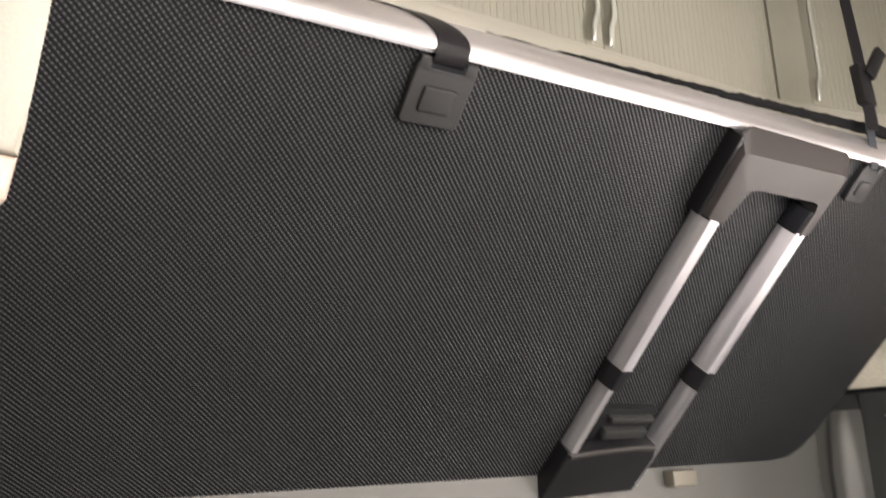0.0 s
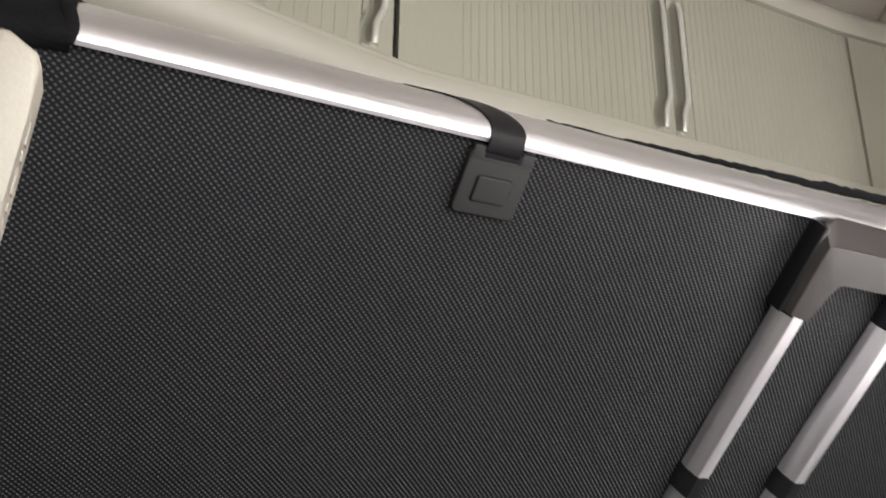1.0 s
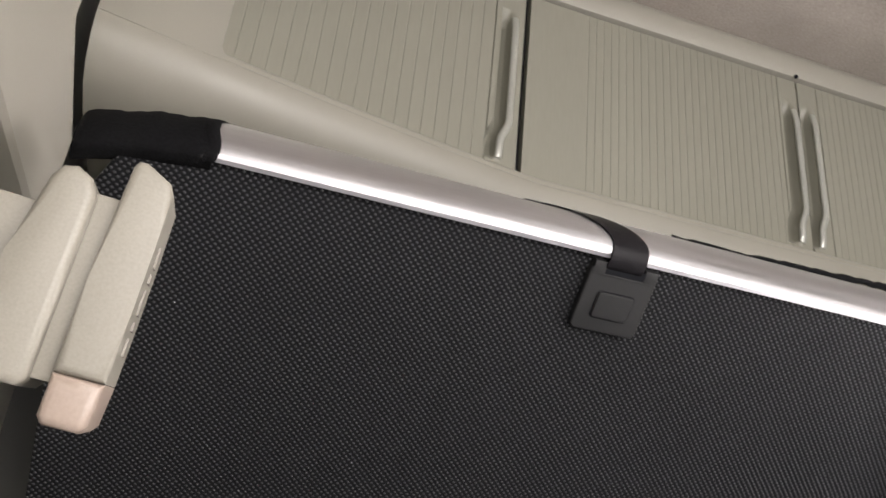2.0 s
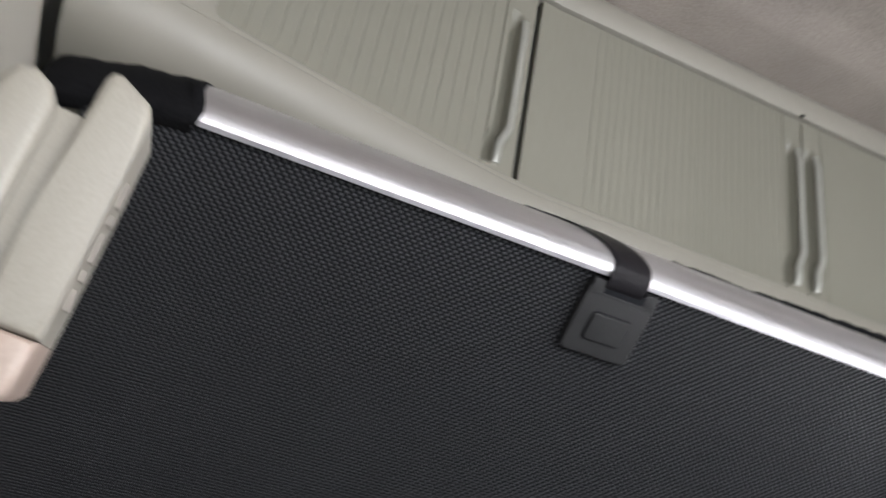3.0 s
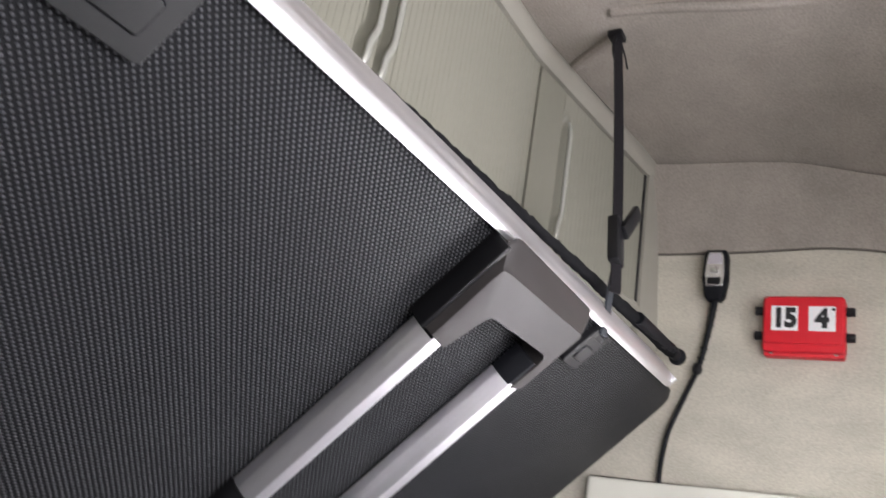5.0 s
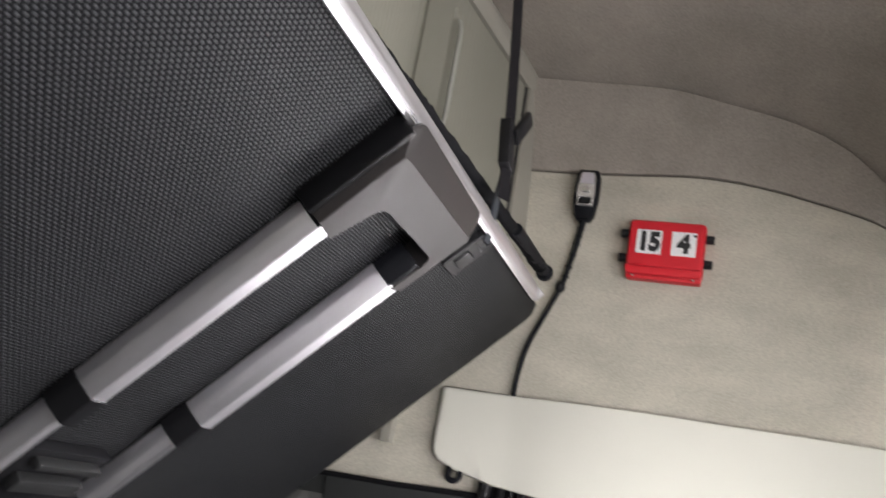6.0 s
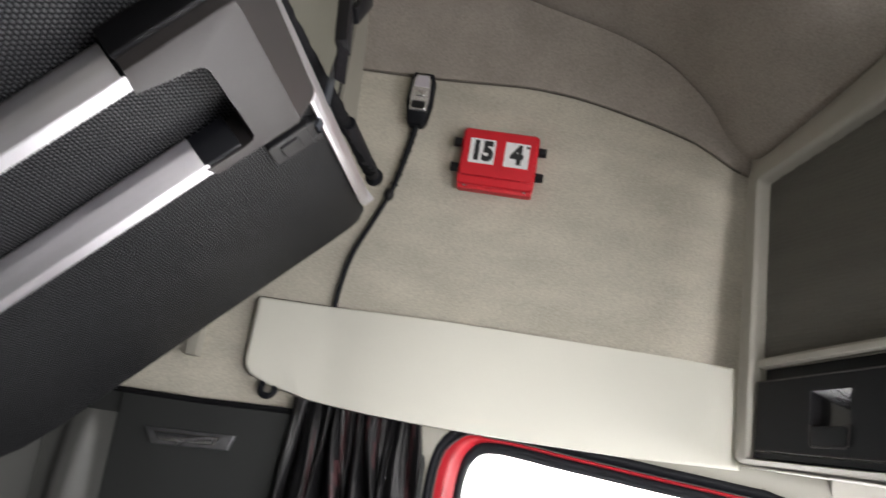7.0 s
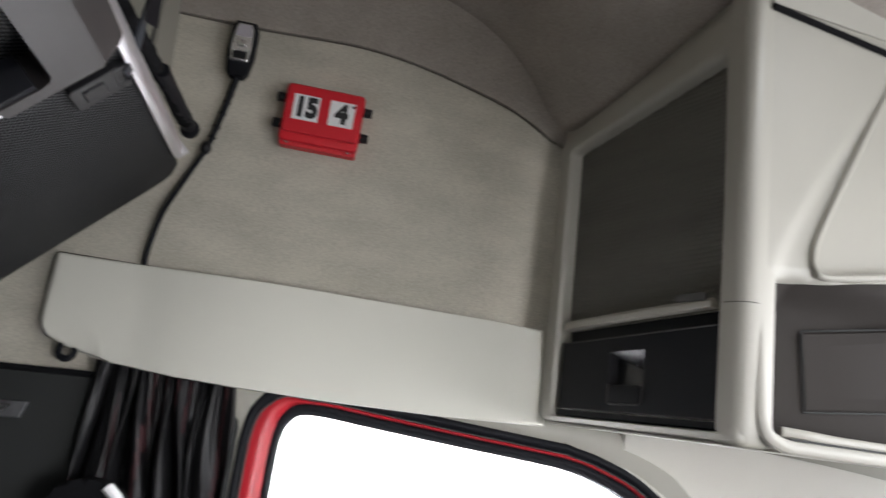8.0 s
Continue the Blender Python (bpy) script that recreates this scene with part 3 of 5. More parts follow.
def face(x, z, proud=0.0):
    """A point on the locker's slanting rear face; proud: metres towards the bunk."""
    n = Vector((-FACE_K, 1, 0)).normalized()
    return Vector((x, -0.128 + FACE_K * (x - 1.1), z)) + n * proud


def side_face(y, z, proud=0.0):
    """A point on the locker's inner side, towards the middle of the cab."""
    d = Vector((0.047, -0.246, 0)).normalized()
    n = Vector((-0.246, -0.047, 0)).normalized()
    return Vector((0.700, -0.300, 0)) + d * ((-0.300 - y) / 0.982) + Vector((0, 0, z)) + n * proud


def build_locker():
    con = thing("overhead_locker", "beige overhead locker with a grey roller shutter and a black drawer", "locker")
    # frame round the shutter and drawer
    bm = bmesh.new()
    inner = [(1.104, 1.300), (1.110, 1.848), (0.752, 1.930), (0.737, 1.289)]
    # ring of quads between the opening and the outer line, then a lip into the depth
    ring_out = [(1.150, 1.290), (1.152, 1.890), (0.703, 2.045), (0.700, 1.272)]
    def rquad(quad, radii, steps=6):
        """The outline of four corners, each rounded by its own radius, with points along the sides."""
        out = []
        for i in range(4):
            c, p, q = Vector(quad[i]), Vector(quad[i - 1]), Vector(quad[(i + 1) % 4])
            r = radii[i]
            a, b = c + (p - c).normalized() * r, c + (q - c).normalized() * r
            for k in range(steps + 1):
                t = k / steps
                out.append(a * (1 - t) ** 2 + c * 2 * t * (1 - t) + b * t * t)
            nxt, rn = Vector(quad[(i + 1) % 4]), radii[(i + 1) % 4]
            end = nxt + (c - nxt).normalized() * rn
            for k in range(1, 6):
                out.append(b + (end - b) * k / 6)
        return out

    a_line, b_line = rquad(inner, (0.006, 0.010, 0.008, 0.006)), rquad(ring_out, (0.028, 0.030, 0.012, 0.012))
    levels = [(0.0, -0.060), (0.0, -0.008), (0.03, -0.001), (0.10, 0.004), (0.20, 0.005), (0.5, 0.003), (0.74, 0.002), (0.86, -0.002), (0.95, -0.009), (1.0, -0.020), (1.0, -0.045)]
    loops = []
    for t, depth in levels:
        loops.append([bm.verts.new(face(a.x + (b.x - a.x) * t, a.y + (b.y - a.y) * t, depth)) for a, b in zip(a_line, b_line)])
    for a, b in zip(loops, loops[1:]):
        for i in range(len(a)):
            bm.faces.new((a[i], a[(i + 1) % len(a)], b[(i + 1) % len(a)], b[i]))
    part("front_frame", bm, LOCKER_BEIGE, con, "beige moulded surround")
    # fascia running up behind the roof lining
    rows = []
    for k in range(13):
        t = k / 12
        x, z = 1.152 + (0.703 - 1.152) * t, 1.888 + (2.043 - 1.888) * t
        rows.append([face(x, z - 0.008, -0.010), face(x, z + 0.002, -0.014), face(x, z + 0.06, -0.016), face(x, z + 0.16, -0.03)])
    part("fascia", sheet(rows), LOCKER_BEIGE, con)
    # corner post, rounded, between the two faces
    rows = []
    for k in range(33):
        z = 1.268 + (2.06 - 1.268) * (k / 32) ** 1.5
        # the foot of the post rolls under
        foot = max(0.0, 1 - (z - 1.268) / 0.034)
        tuck = 0.022 * (1 - math.sqrt(max(0.0, 1 - foot**2)))
        a, b = face(0.719, z, 0.004 - tuck), side_face(-0.324, z, 0.002 - tuck)
        mid = Vector((0.6965 + tuck, -0.3015 - tuck, z))
        row = []
        for j in range(11):
            t = j / 10
            row.append(a * (1 - t) ** 2 + mid * 2 * t * (1 - t) + b * t * t)
        rows.append([face(0.742, z, 0.003 - tuck)] + row + [side_face(-0.350, z, -0.001 - tuck)])
    part("corner_post", sheet(rows, 0.02, (0.4, -0.6, 0)), LOCKER_BEIGE, con, "pale rounded corner post")
    seam = [face(0.735, 1.491, 0.0045)] + [face(0.719, 1.491, 0.0045) * (1 - t) ** 2 + Vector((0.6965, -0.3015, 1.491)) * 2 * t * (1 - t) + side_face(-0.324, 1.491, 0.0025) * t * t for t in [k / 10 for k in range(11)]]
    part("post_seam", sweep(seam, oval(0.0007, 0.0006, 6)), GREY_PANEL, con, "fine joint across the post")
    # inner side with a shallow tray recess and a hatch
    tray = smooth_line([(0, -0.635, 2.00), (0, -0.595, 1.935), (0, -0.515, 1.775), (0, -0.450, 1.640), (0, -0.433, 1.590), (0, -0.440, 1.567), (0, -0.467, 1.558), (0, -0.635, 1.592)], 4)
    tray = [(p.y, p.z) for p in tray]
    well = tray + [(-0.98, 1.66), (-0.98, 2.0)]

    def inside(y, z):
        """Distance into the tray's outline, negative outside."""
        best, odd = 9.0, False
        for (ya, za), (yb, zb) in zip(well, well[1:] + well[:1]):
            dy, dz = yb - ya, zb - za
            t = min(1.0, max(0.0, ((y - ya) * dy + (z - za) * dz) / (dy * dy + dz * dz + 1e-12)))
            best = min(best, math.hypot(y - ya - dy * t, z - za - dz * t))
            if (za > z) != (zb > z) and y < ya + dy * (z - za) / dz:
                odd = not odd
        return best if odd else -best

    crease = curve_through((1.40, 1.56, 1.68, 1.80, 1.99), (-0.340, -0.352, -0.410, -0.490, -0.62))

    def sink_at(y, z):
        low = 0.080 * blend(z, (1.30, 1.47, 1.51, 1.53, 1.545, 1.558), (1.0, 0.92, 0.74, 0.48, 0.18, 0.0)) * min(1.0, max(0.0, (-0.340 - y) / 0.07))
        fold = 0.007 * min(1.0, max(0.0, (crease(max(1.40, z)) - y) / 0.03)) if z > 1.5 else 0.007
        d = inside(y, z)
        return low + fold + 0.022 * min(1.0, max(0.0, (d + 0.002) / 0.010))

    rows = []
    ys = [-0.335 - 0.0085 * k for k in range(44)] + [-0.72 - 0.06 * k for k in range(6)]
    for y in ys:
        # below the parting the side takes the dark colour that stands for shade
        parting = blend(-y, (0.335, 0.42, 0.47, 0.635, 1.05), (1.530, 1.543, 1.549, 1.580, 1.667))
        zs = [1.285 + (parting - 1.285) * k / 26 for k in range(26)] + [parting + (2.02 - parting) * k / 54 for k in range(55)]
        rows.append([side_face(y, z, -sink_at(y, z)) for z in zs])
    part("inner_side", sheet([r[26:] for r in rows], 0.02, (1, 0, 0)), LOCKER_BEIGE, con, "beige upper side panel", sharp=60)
    part("inner_side_lower", sheet([r[:27] for r in rows], 0.02, (1, 0, 0)), SHADE_TAUPE, con, "lower side panel, coloured dark for shade", sharp=60)
    line = [side_face(y, z, -0.004) for y, z in tray]
    part("tray_rim", sweep(line, oval(0.006, 0.008, 10), up=(1, 0, 0)), LOCKER_BEIGE, con, "pale raised rim of the side tray")
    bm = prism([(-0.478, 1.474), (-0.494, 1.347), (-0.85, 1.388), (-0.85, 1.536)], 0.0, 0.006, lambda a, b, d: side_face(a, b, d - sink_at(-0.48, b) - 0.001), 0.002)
    part("side_hatch", bm, SHADE_TAUPE, con, "flush hatch, coloured dark for shade")
    hatch = [(-0.475, 1.478), (-0.491, 1.343), (-0.85, 1.384)]
    for a, b in ((hatch[0], hatch[1]), (hatch[1], hatch[2]), (hatch[0], (-0.85, 1.540))):
        part("hatch_joint", sweep([side_face(a[0], a[1], 0.003 - sink_at(-0.48, a[1])), side_face(b[0], b[1], 0.003 - sink_at(-0.48, b[1]))], oval(0.0016, 0.0016, 6), up=(1, 0, 0)), GREY_PANEL, con)
    # bottom lip along the inner side
    turn = [(-0.3335, 1.500), (-0.3340, 1.420), (-0.3350, 1.350), (-0.338, 1.312), (-0.350, 1.290), (-0.374, 1.280)]
    lip = [(p.y, p.z) for p in smooth_line([(0, y, z) for y, z in turn], 6)] + [(y, 1.278) for y in ys if y < -0.385]
    part("bottom_lip", sweep([side_face(y, z, 0.003 - 0.013 * min(1.0, max(0.0, (z - 1.30) / 0.20))) for y, z in lip], oval(0.011, 0.009, 10), up=(1, 0, 0)), LOCKER_BEIGE, con, "rounded bottom lip")
    low = [y for y in ys if y < -0.385]
    part("recess_ledge", sweep([side_face(y, 1.301 - 0.004 * min(1.0, (-0.385 - y) / 0.1), -0.004 - 0.010 * max(0.0, 1 - (-0.385 - y) / 0.04)) for y in low], oval(0.008, 0.007, 10), up=(1, 0, 0)), LOCKER_BEIGE, con, "pale ledge below the recess")
    part("lip_joint", sweep([side_face(y, 1.2895, 0.008) for y in low], oval(0.0016, 0.0016, 6), up=(1, 0, 0)), GREY_PANEL, con, "dark joint above the lip")
    # underside closing plate
    bm = bmesh.new()
    vs = [bm.verts.new(p) for p in (face(1.15, 1.285), face(0.705, 1.268), side_face(-1.05, 1.268), Vector((1.19, -1.05, 1.30)))]
    bm.faces.new(vs)
    part("underside", bm, LOCKER_BEIGE, con)
    bm = bmesh.new()
    vs = [bm.verts.new(p) for p in (face(1.15, 1.89, -0.03), face(0.705, 2.046, -0.02), side_face(-1.05, 2.02), Vector((1.19, -1.05, 1.85)))]
    bm.faces.new(vs)
    part("locker_top", bm, LOCKER_BEIGE, con)
    # dark joint above the inner side
    line = [side_face(y, 2.012 - 0.01 * k / 15, 0.003) for k, y in enumerate(ys)]
    part("top_joint", sweep(line, oval(0.006, 0.006, 8), up=(1, 0, 0)), BLACK_CLOTH, con, "dark joint below the roof")
    rows = [[side_face(y, 2.018, 0.004), side_face(y, 2.06, 0.016), side_face(y, 2.11, 0.040), side_face(y, 2.20, 0.085)] for y in ys]
    part("upper_side_panel", sheet(rows, 0.01, (1, 0, 0)), LOCKER_BEIGE, con, "beige panel above the dark joint")
    # roller shutter of narrow upright-running slats
    shut = part("shutter", prism([(1.118, 1.47), (1.120, 1.852), (0.745, 1.942), (0.735, 1.49)], -0.034, -0.028, lambda a, b, d: face(a, b, d)), SHUTTER, con, "dark grey roller shutter")
    return con, shut


def build_locker_details(con, shut):
    # slats
    n = 50
    for k in range(n):
        z0 = 1.500 + 0.43 * k / n
        # a slat ends where the sloping top edge cuts it
        xa = 1.116 if z0 < 1.845 else 1.110 - (z0 - 1.847) / 0.229
        if xa < 0.76:
            continue
        line = [face(xa, z0, -0.027), face(0.742, z0, -0.027)]
        part("slat", sweep(line, [(-0.0043, -0.003), (0.0043, -0.003), (0.0040, 0.0002), (0.0020, 0.0007), (-0.0020, 0.0007), (-0.0040, 0.0002)], up=face(1, 0, 1) - face(1, 0, 0)), SHUTTER, shut)
    # pull bar
    line = [face(1.096 + (0.764 - 1.096) * k / 12, 1.478 + 0.020 * k / 12, -0.012 + 0.006 * math.sin(math.pi * k / 12)) for k in range(13)]
    bar = part("pull_bar", sweep(line, [(-0.010, -0.010), (0.010, -0.010), (0.010, 0.0), (0.005, 0.006), (-0.004, 0.007), (-0.010, 0.001)], up=(0, 0, 1)), LOCKER_BEIGE, con, "beige shutter pull bar")
    bm = prism(rounded(0.772, 1.500, 0.83, 1.512, 0.004, 3), -0.004, 0.001, lambda a, b, d: face(a, b, d))
    part("bar_badge", bm, PALE_GREY, bar, "small grey badge plate")
    # black drawer
    def drawer_z(x, t):
        """Height at a share t of the drawer front, which tapers slightly."""
        lo, hi = blend(x, (0.739, 1.094), (1.306, 1.316)), blend(x, (0.739, 1.094), (1.458, 1.440))
        return lo + (hi - lo) * t

    bm = bmesh.new()
    cols, rws = (1.094, 0.972, 0.892, 0.741), (0.0, 0.34, 0.80, 1.0)
    grid = {(i, j): bm.verts.new(face(x, drawer_z(x, t), -0.003)) for i, x in enumerate(cols) for j, t in enumerate(rws)}
    for i in range(3):
        for j in range(3):
            if (i, j) != (1, 1):
                bm.faces.new((grid[i, j], grid[i + 1, j], grid[i + 1, j + 1], grid[i, j + 1]))
    rim = [grid[0, 0], grid[1, 0], grid[2, 0], grid[3, 0], grid[3, 1], grid[3, 2], grid[3, 3], grid[2, 3], grid[1, 3], grid[0, 3], grid[0, 2], grid[0, 1]]
    back = [bm.verts.new(v.co + (face(1, 0, -0.04) - face(1, 0, 0))) for v in rim]
    for i in range(12):
        bm.faces.new((rim[i], rim[(i + 1) % 12], back[(i + 1) % 12], back[i]))
    drawer = part("drawer", bm, BLACK_DRAWER, con, "black drawer front")
    bm = prism([(1.094, 1.302), (1.094, 1.313), (0.739, 1.303), (0.737, 1.291)], -0.05, -0.002, lambda a, b, d: face(a, b, d), 0.002)
    part("drawer_sill", bm, BLACK_DRAWER, con)
    bm = prism([(1.100, 1.444), (1.100, 1.468), (0.745, 1.487), (0.745, 1.462)], -0.05, -0.026, lambda a, b, d: face(a, b, d), 0.002)
    part("drawer_head", bm, BLACK_DRAWER, con)
    for t in (0.0, 1.0):
        line = [face(x, drawer_z(x, t), -0.0025) for x in (1.093, 0.92, 0.742)]
        part("drawer_edge", sweep(line, oval(0.0013, 0.0013, 6)), LADDER_GREY, drawer, "lighter line along the drawer edge")
    # latch: a recessed cup above, a push plate below
    cup = bmesh.new()
    rim = [(x, drawer_z(x, t)) for x, t in ((0.972, 0.34), (0.972, 0.80), (0.892, 0.80), (0.892, 0.34))]
    deep = [(0.970, drawer_z(0.97, 0.36)), (0.970, drawer_z(0.97, 0.74)), (0.896, drawer_z(0.896, 0.52)), (0.896, drawer_z(0.896, 0.36))]
    a = [cup.verts.new(face(x, z, -0.003)) for x, z in rim]
    b = [cup.verts.new(face(x, z, -0.026)) for x, z in deep]
    for i in range(4):
        cup.faces.new((a[i], a[(i + 1) % 4], b[(i + 1) % 4], b[i]))
    cup.faces.new(b)
    shiny = stuff("smooth_black_plastic", (0.03, 0.03, 0.033), 0.25, spread=0.05, bump=0.0)
    part("latch_cup", cup, shiny, drawer, "recessed latch cup")
    bm = prism(rounded(0.895, 1.327, 0.966, 1.360, 0.006, 3), -0.006, 0.0005, lambda a, b, d: face(a, b, d), 0.002)
    part("latch_plate", bm, BLACK_DRAWER, drawer, "push latch plate")
    line = [face(x, z, 0.0) for x, z in ((0.968, 1.362), (0.968, 1.330), (0.964, 1.325), (0.897, 1.325), (0.892, 1.330), (0.891, 1.362))]
    part("latch_edge", sweep(line, oval(0.0015, 0.0015, 6), up=(0, 1, 0)), LADDER_GREY, drawer)


locker, shutter_part = build_locker()
build_locker_details(locker, shutter_part)

# ---- rear cabinets above the bunk ----


def cab_y(x):
    """The cabinet fronts bow forward towards both ends."""
    return 0.85 - 0.09 * max(0.0, (abs(x - 0.10) - 0.50) / 0.47) ** 1.2


def cab_drop(x):
    """The upper edge of the cabinets falls a little towards both ends."""
    return 0.045 * min(1.0, max(0.0, (abs(x - 0.10) - 0.50) / 0.50)) ** 1.4


GRIP_LOW, GRIP_HIGH = 1.885, 2.190


def grip_bend(z):
    """The grip's lower end steps sideways."""
    t = min(1.0, max(0.0, (GRIP_LOW + 0.075 - z) / 0.045))
    return -0.013 * t * t * (3 - 2 * t)


def grip_depth(s, z):
    """Relief across a scooped grip: a steep channel, then a rolled ridge; s metres from its line."""
    fade = min(1.0, max(0.0, (GRIP_HIGH - z) / 0.030)) * min(1.0, max(0.0, (z - GRIP_LOW) / 0.014))
    return fade * blend(s, (-0.0185, -0.0165, -0.010, -0.003, 0.002, 0.006, 0.010, 0.014, 0.018), (0, 0.017, 0.019, 0.012, -0.003, -0.007, -0.007, -0.002, 0))


def cab_sheet(x0, x1, z0, z1, proud, thick, step=0.03, ribs=None, grip=None, groove=None):
    """A curved front; ribs: spacing of fine upright grooves; grip: where a scooped grip runs up the front."""
    xs = []
    if ribs:
        x = x0
        while x < x1 - 0.002:
            xs += [(x, 0.0), (min(x + ribs - 0.0026, x1), 0.0), (min(x + ribs - 0.0013, x1), 0.0010)]
            x += ribs
        xs = [(x, g) for i, (x, g) in enumerate(xs) if i == 0 or x > xs[i - 1][0] + 1e-5] + [(x1 + 1e-4, 0.0)]
    else:
        n = max(1, int((x1 - x0) / step))
        xs = [(x0 + (x1 - x0) * k / n, 0.0) for k in range(n + 1)]
    zs = [0.0, 0.5, 1.0]
    if grip is not None:
        lo, hi = max(x0, grip - 0.036), min(x1, grip + 0.022)
        xs = [(x, g) for x, g in xs if not lo < x < hi]
        xs += [(x, 0.0) for x in np.arange(lo + 0.0007, hi - 0.0005, 0.0015)]
        if groove:
            xs = [(x, g) for x, g in xs if abs(x - groove) > 0.0016] + [(groove - 0.0014, 0.0), (groove, 0.003), (groove + 0.0014, 0.0)]
        xs = [(x, g) for x, g in sorted(xs) if x0 - 1e-6 <= x <= x1 + 2e-4]
        zs = [k / 60 for k in range(61)]
    rows = []
    for x, g in xs:
        row = []
        for t in zs:
            z = z0 + (z1 - cab_drop(x) - z0) * t
            scoop = grip_depth(x - grip - grip_bend(z), z) if grip is not None else 0.0
            row.append((x, cab_y(x) - proud + g + scoop, z))
        rows.append(row)
    return sheet(rows, thick, (0, 1, 0))


CAB_Z0, CAB_Z1 = 1.872, 2.243


def cabinet(label, x0, x1, strip, ribs, handle_x, groove_x):
    cab = thing("wall_cabinet", label, "cabinet", group="cabinets above the bunk")
    body = bmesh.new()
    box(body, (x0 + 0.004, max(cab_y(x0), cab_y(x1)) + 0.042, CAB_Z0 + 0.01), (x1 - 0.004, 1.255, CAB_Z1))
    part("body", body, DOOR_GREY, cab)
    lo, hi = x0 + 0.0035, x1 - 0.0035
    cuts = sorted([lo, hi] + ([strip] if strip else []))
    for a, b in zip(cuts, cuts[1:]):
        plain = strip and (b - a) < 0.2
        here = handle_x if a < handle_x < b else None
        part("door" if not plain else "door_strip", cab_sheet(a, b - 0.0004, CAB_Z0, CAB_Z1, 0.004 if plain else 0.003, 0.020, ribs=None if plain else ribs, grip=here, groove=groove_x), DOOR_GREY, cab, "" if not plain else "smooth door edge strip", sharp=20)
    # slim satin bar along the ridge of the scooped grip
    line = [(handle_x + 0.007 + grip_bend(z), cab_y(handle_x) - 0.0095 + 0.006 * max(0.0, (z - GRIP_HIGH + 0.045) / 0.03) + 0.004 * max(0.0, (GRIP_LOW + 0.016 - z) / 0.012), z) for z in [GRIP_LOW + 0.004 + (GRIP_HIGH - 0.022 - GRIP_LOW) * k / 40 for k in range(41)]]
    part("handle", sweep(line, oval(0.0062, 0.0045, 10), up=(0, 1, 0)), SILVER, cab, "satin silver bar handle", sharp=60)
    return cab


def build_cabinets():
    cabinet("olive-grey ribbed wall cabinet with a bar handle, door slightly open", -0.918, -0.4455, None, 0.0215, -0.476, -0.505)
    cabinet("olive-grey ribbed wall cabinet with a smooth edge strip", -0.4425, 0.1185, -0.338, 0.0148, 0.0965, 0.072)
    cabinet("olive-grey ribbed wall cabinet with a bar handle", 0.1145, 0.630, None, 0.0148, 0.1385, 0.162)
    cabinet("olive-grey wall cabinet with a smooth edge strip beside the side wall", 0.630, 1.078, 0.725, 0.0148, 0.750, 0.731)
    # frame round the doors
    frame_ = thing("cabinet_surround", "beige moulded surround of the rear cabinets", "cabinet surround")
    rows = []
    for k in range(45):
        x = -1.06 + 2.225 * k / 44
        y = cab_y(x)
        prof = [(0.012, 2.247), (-0.008, 2.250), (-0.016, 2.262), (-0.018, 2.285), (-0.014, 2.300), (0.02, 2.33)]
        rows.append([(x, y + dy, z - cab_drop(x)) for dy, z in prof])
    part("top_rail", sheet(rows, 0.02, (0, 1, 0)), BEIGE, frame_, "rounded beige top rail")
    rows = []
    for k in range(45):
        x = -1.06 + 2.225 * k / 44
        y = cab_y(x)
        prof = [(0.02, 1.872), (-0.004, 1.871), (-0.009, 1.866), (-0.010, 1.858), (-0.005, 1.840), (0.004, 1.822), (0.020, 1.803), (0.045, 1.787), (0.09, 1.776), (0.20, 1.768), (0.405, 1.764)]
        rows.append([(x, y + dy, z) for dy, z in prof])
    part("bottom_rail", sheet(rows, 0.01, (0, 0.3, 1)), BEIGE, frame_, "curved beige underside")
    for name, xa, xb, low in (("end_panel", 1.086, 1.168, 1.66), ("end_panel", -1.06, -0.911, 1.864)):
        part(name, cab_sheet(xa, xb, low, 2.262, 0.010, 0.03, step=0.01), BEIGE, frame_, "beige end panel")
    # rounded lower corner of the opening
    arc = [(-0.912 + 0.028 * (1 - math.sin(a)), 1.866 + 0.028 * (1 - math.cos(a))) for a in [math.pi / 2 * k / 8 for k in range(9)]]
    part("corner_fillet", prism([(-0.913, 1.865)] + arc, -0.0098, 0.015, lambda a, b, d: (a, cab_y(a) + d, b)), BEIGE, frame_)
    bm = bmesh.new()
    box(bm, (-0.4495, 0.858, CAB_Z0), (-0.4385, 0.90, CAB_Z1))
    part("dark_gap", bm, INK, frame_, "dark gap beside the open door")
    bm = bmesh.new()
    box(bm, (0.6268, cab_y(0.63) + 0.010, CAB_Z0), (0.6332, cab_y(0.63) + 0.03, CAB_Z1 - 0.002))
    part("dark_gap", bm, INK, frame_, "dark gap between two doors")
    bm = bmesh.new()
    box(bm, (1.079, cab_y(1.082) - 0.004, CAB_Z0), (1.086, cab_y(1.082) + 0.03, 2.205))
    part("dark_gap", bm, INK, frame_, "dark gap beside the last door")
    bm = bmesh.new()
    bmesh.ops.create_cone(bm, cap_ends=True, segments=12, radius1=0.0042, radius2=0.0036, depth=0.004, matrix=Matrix.Translation((0.114, cab_y(0.114) - 0.010, 2.251)) @ Matrix.Rotation(radians(90), 4, "X"))
    part("stop_button", bm, RUBBER, frame_, "small black stop button")
    # joint above the rail, against the roof
    line = [(x, cab_y(x) - 0.002, 2.312 - cab_drop(x)) for x in [-1.0 + 2.1 * k / 40 for k in range(41)]]
    part("roof_joint", sweep(line, oval(0.004, 0.004, 6)), GREY_PANEL, frame_)


build_cabinets()

# ---- the upper bunk, half folded up ----
TILT = 43.3
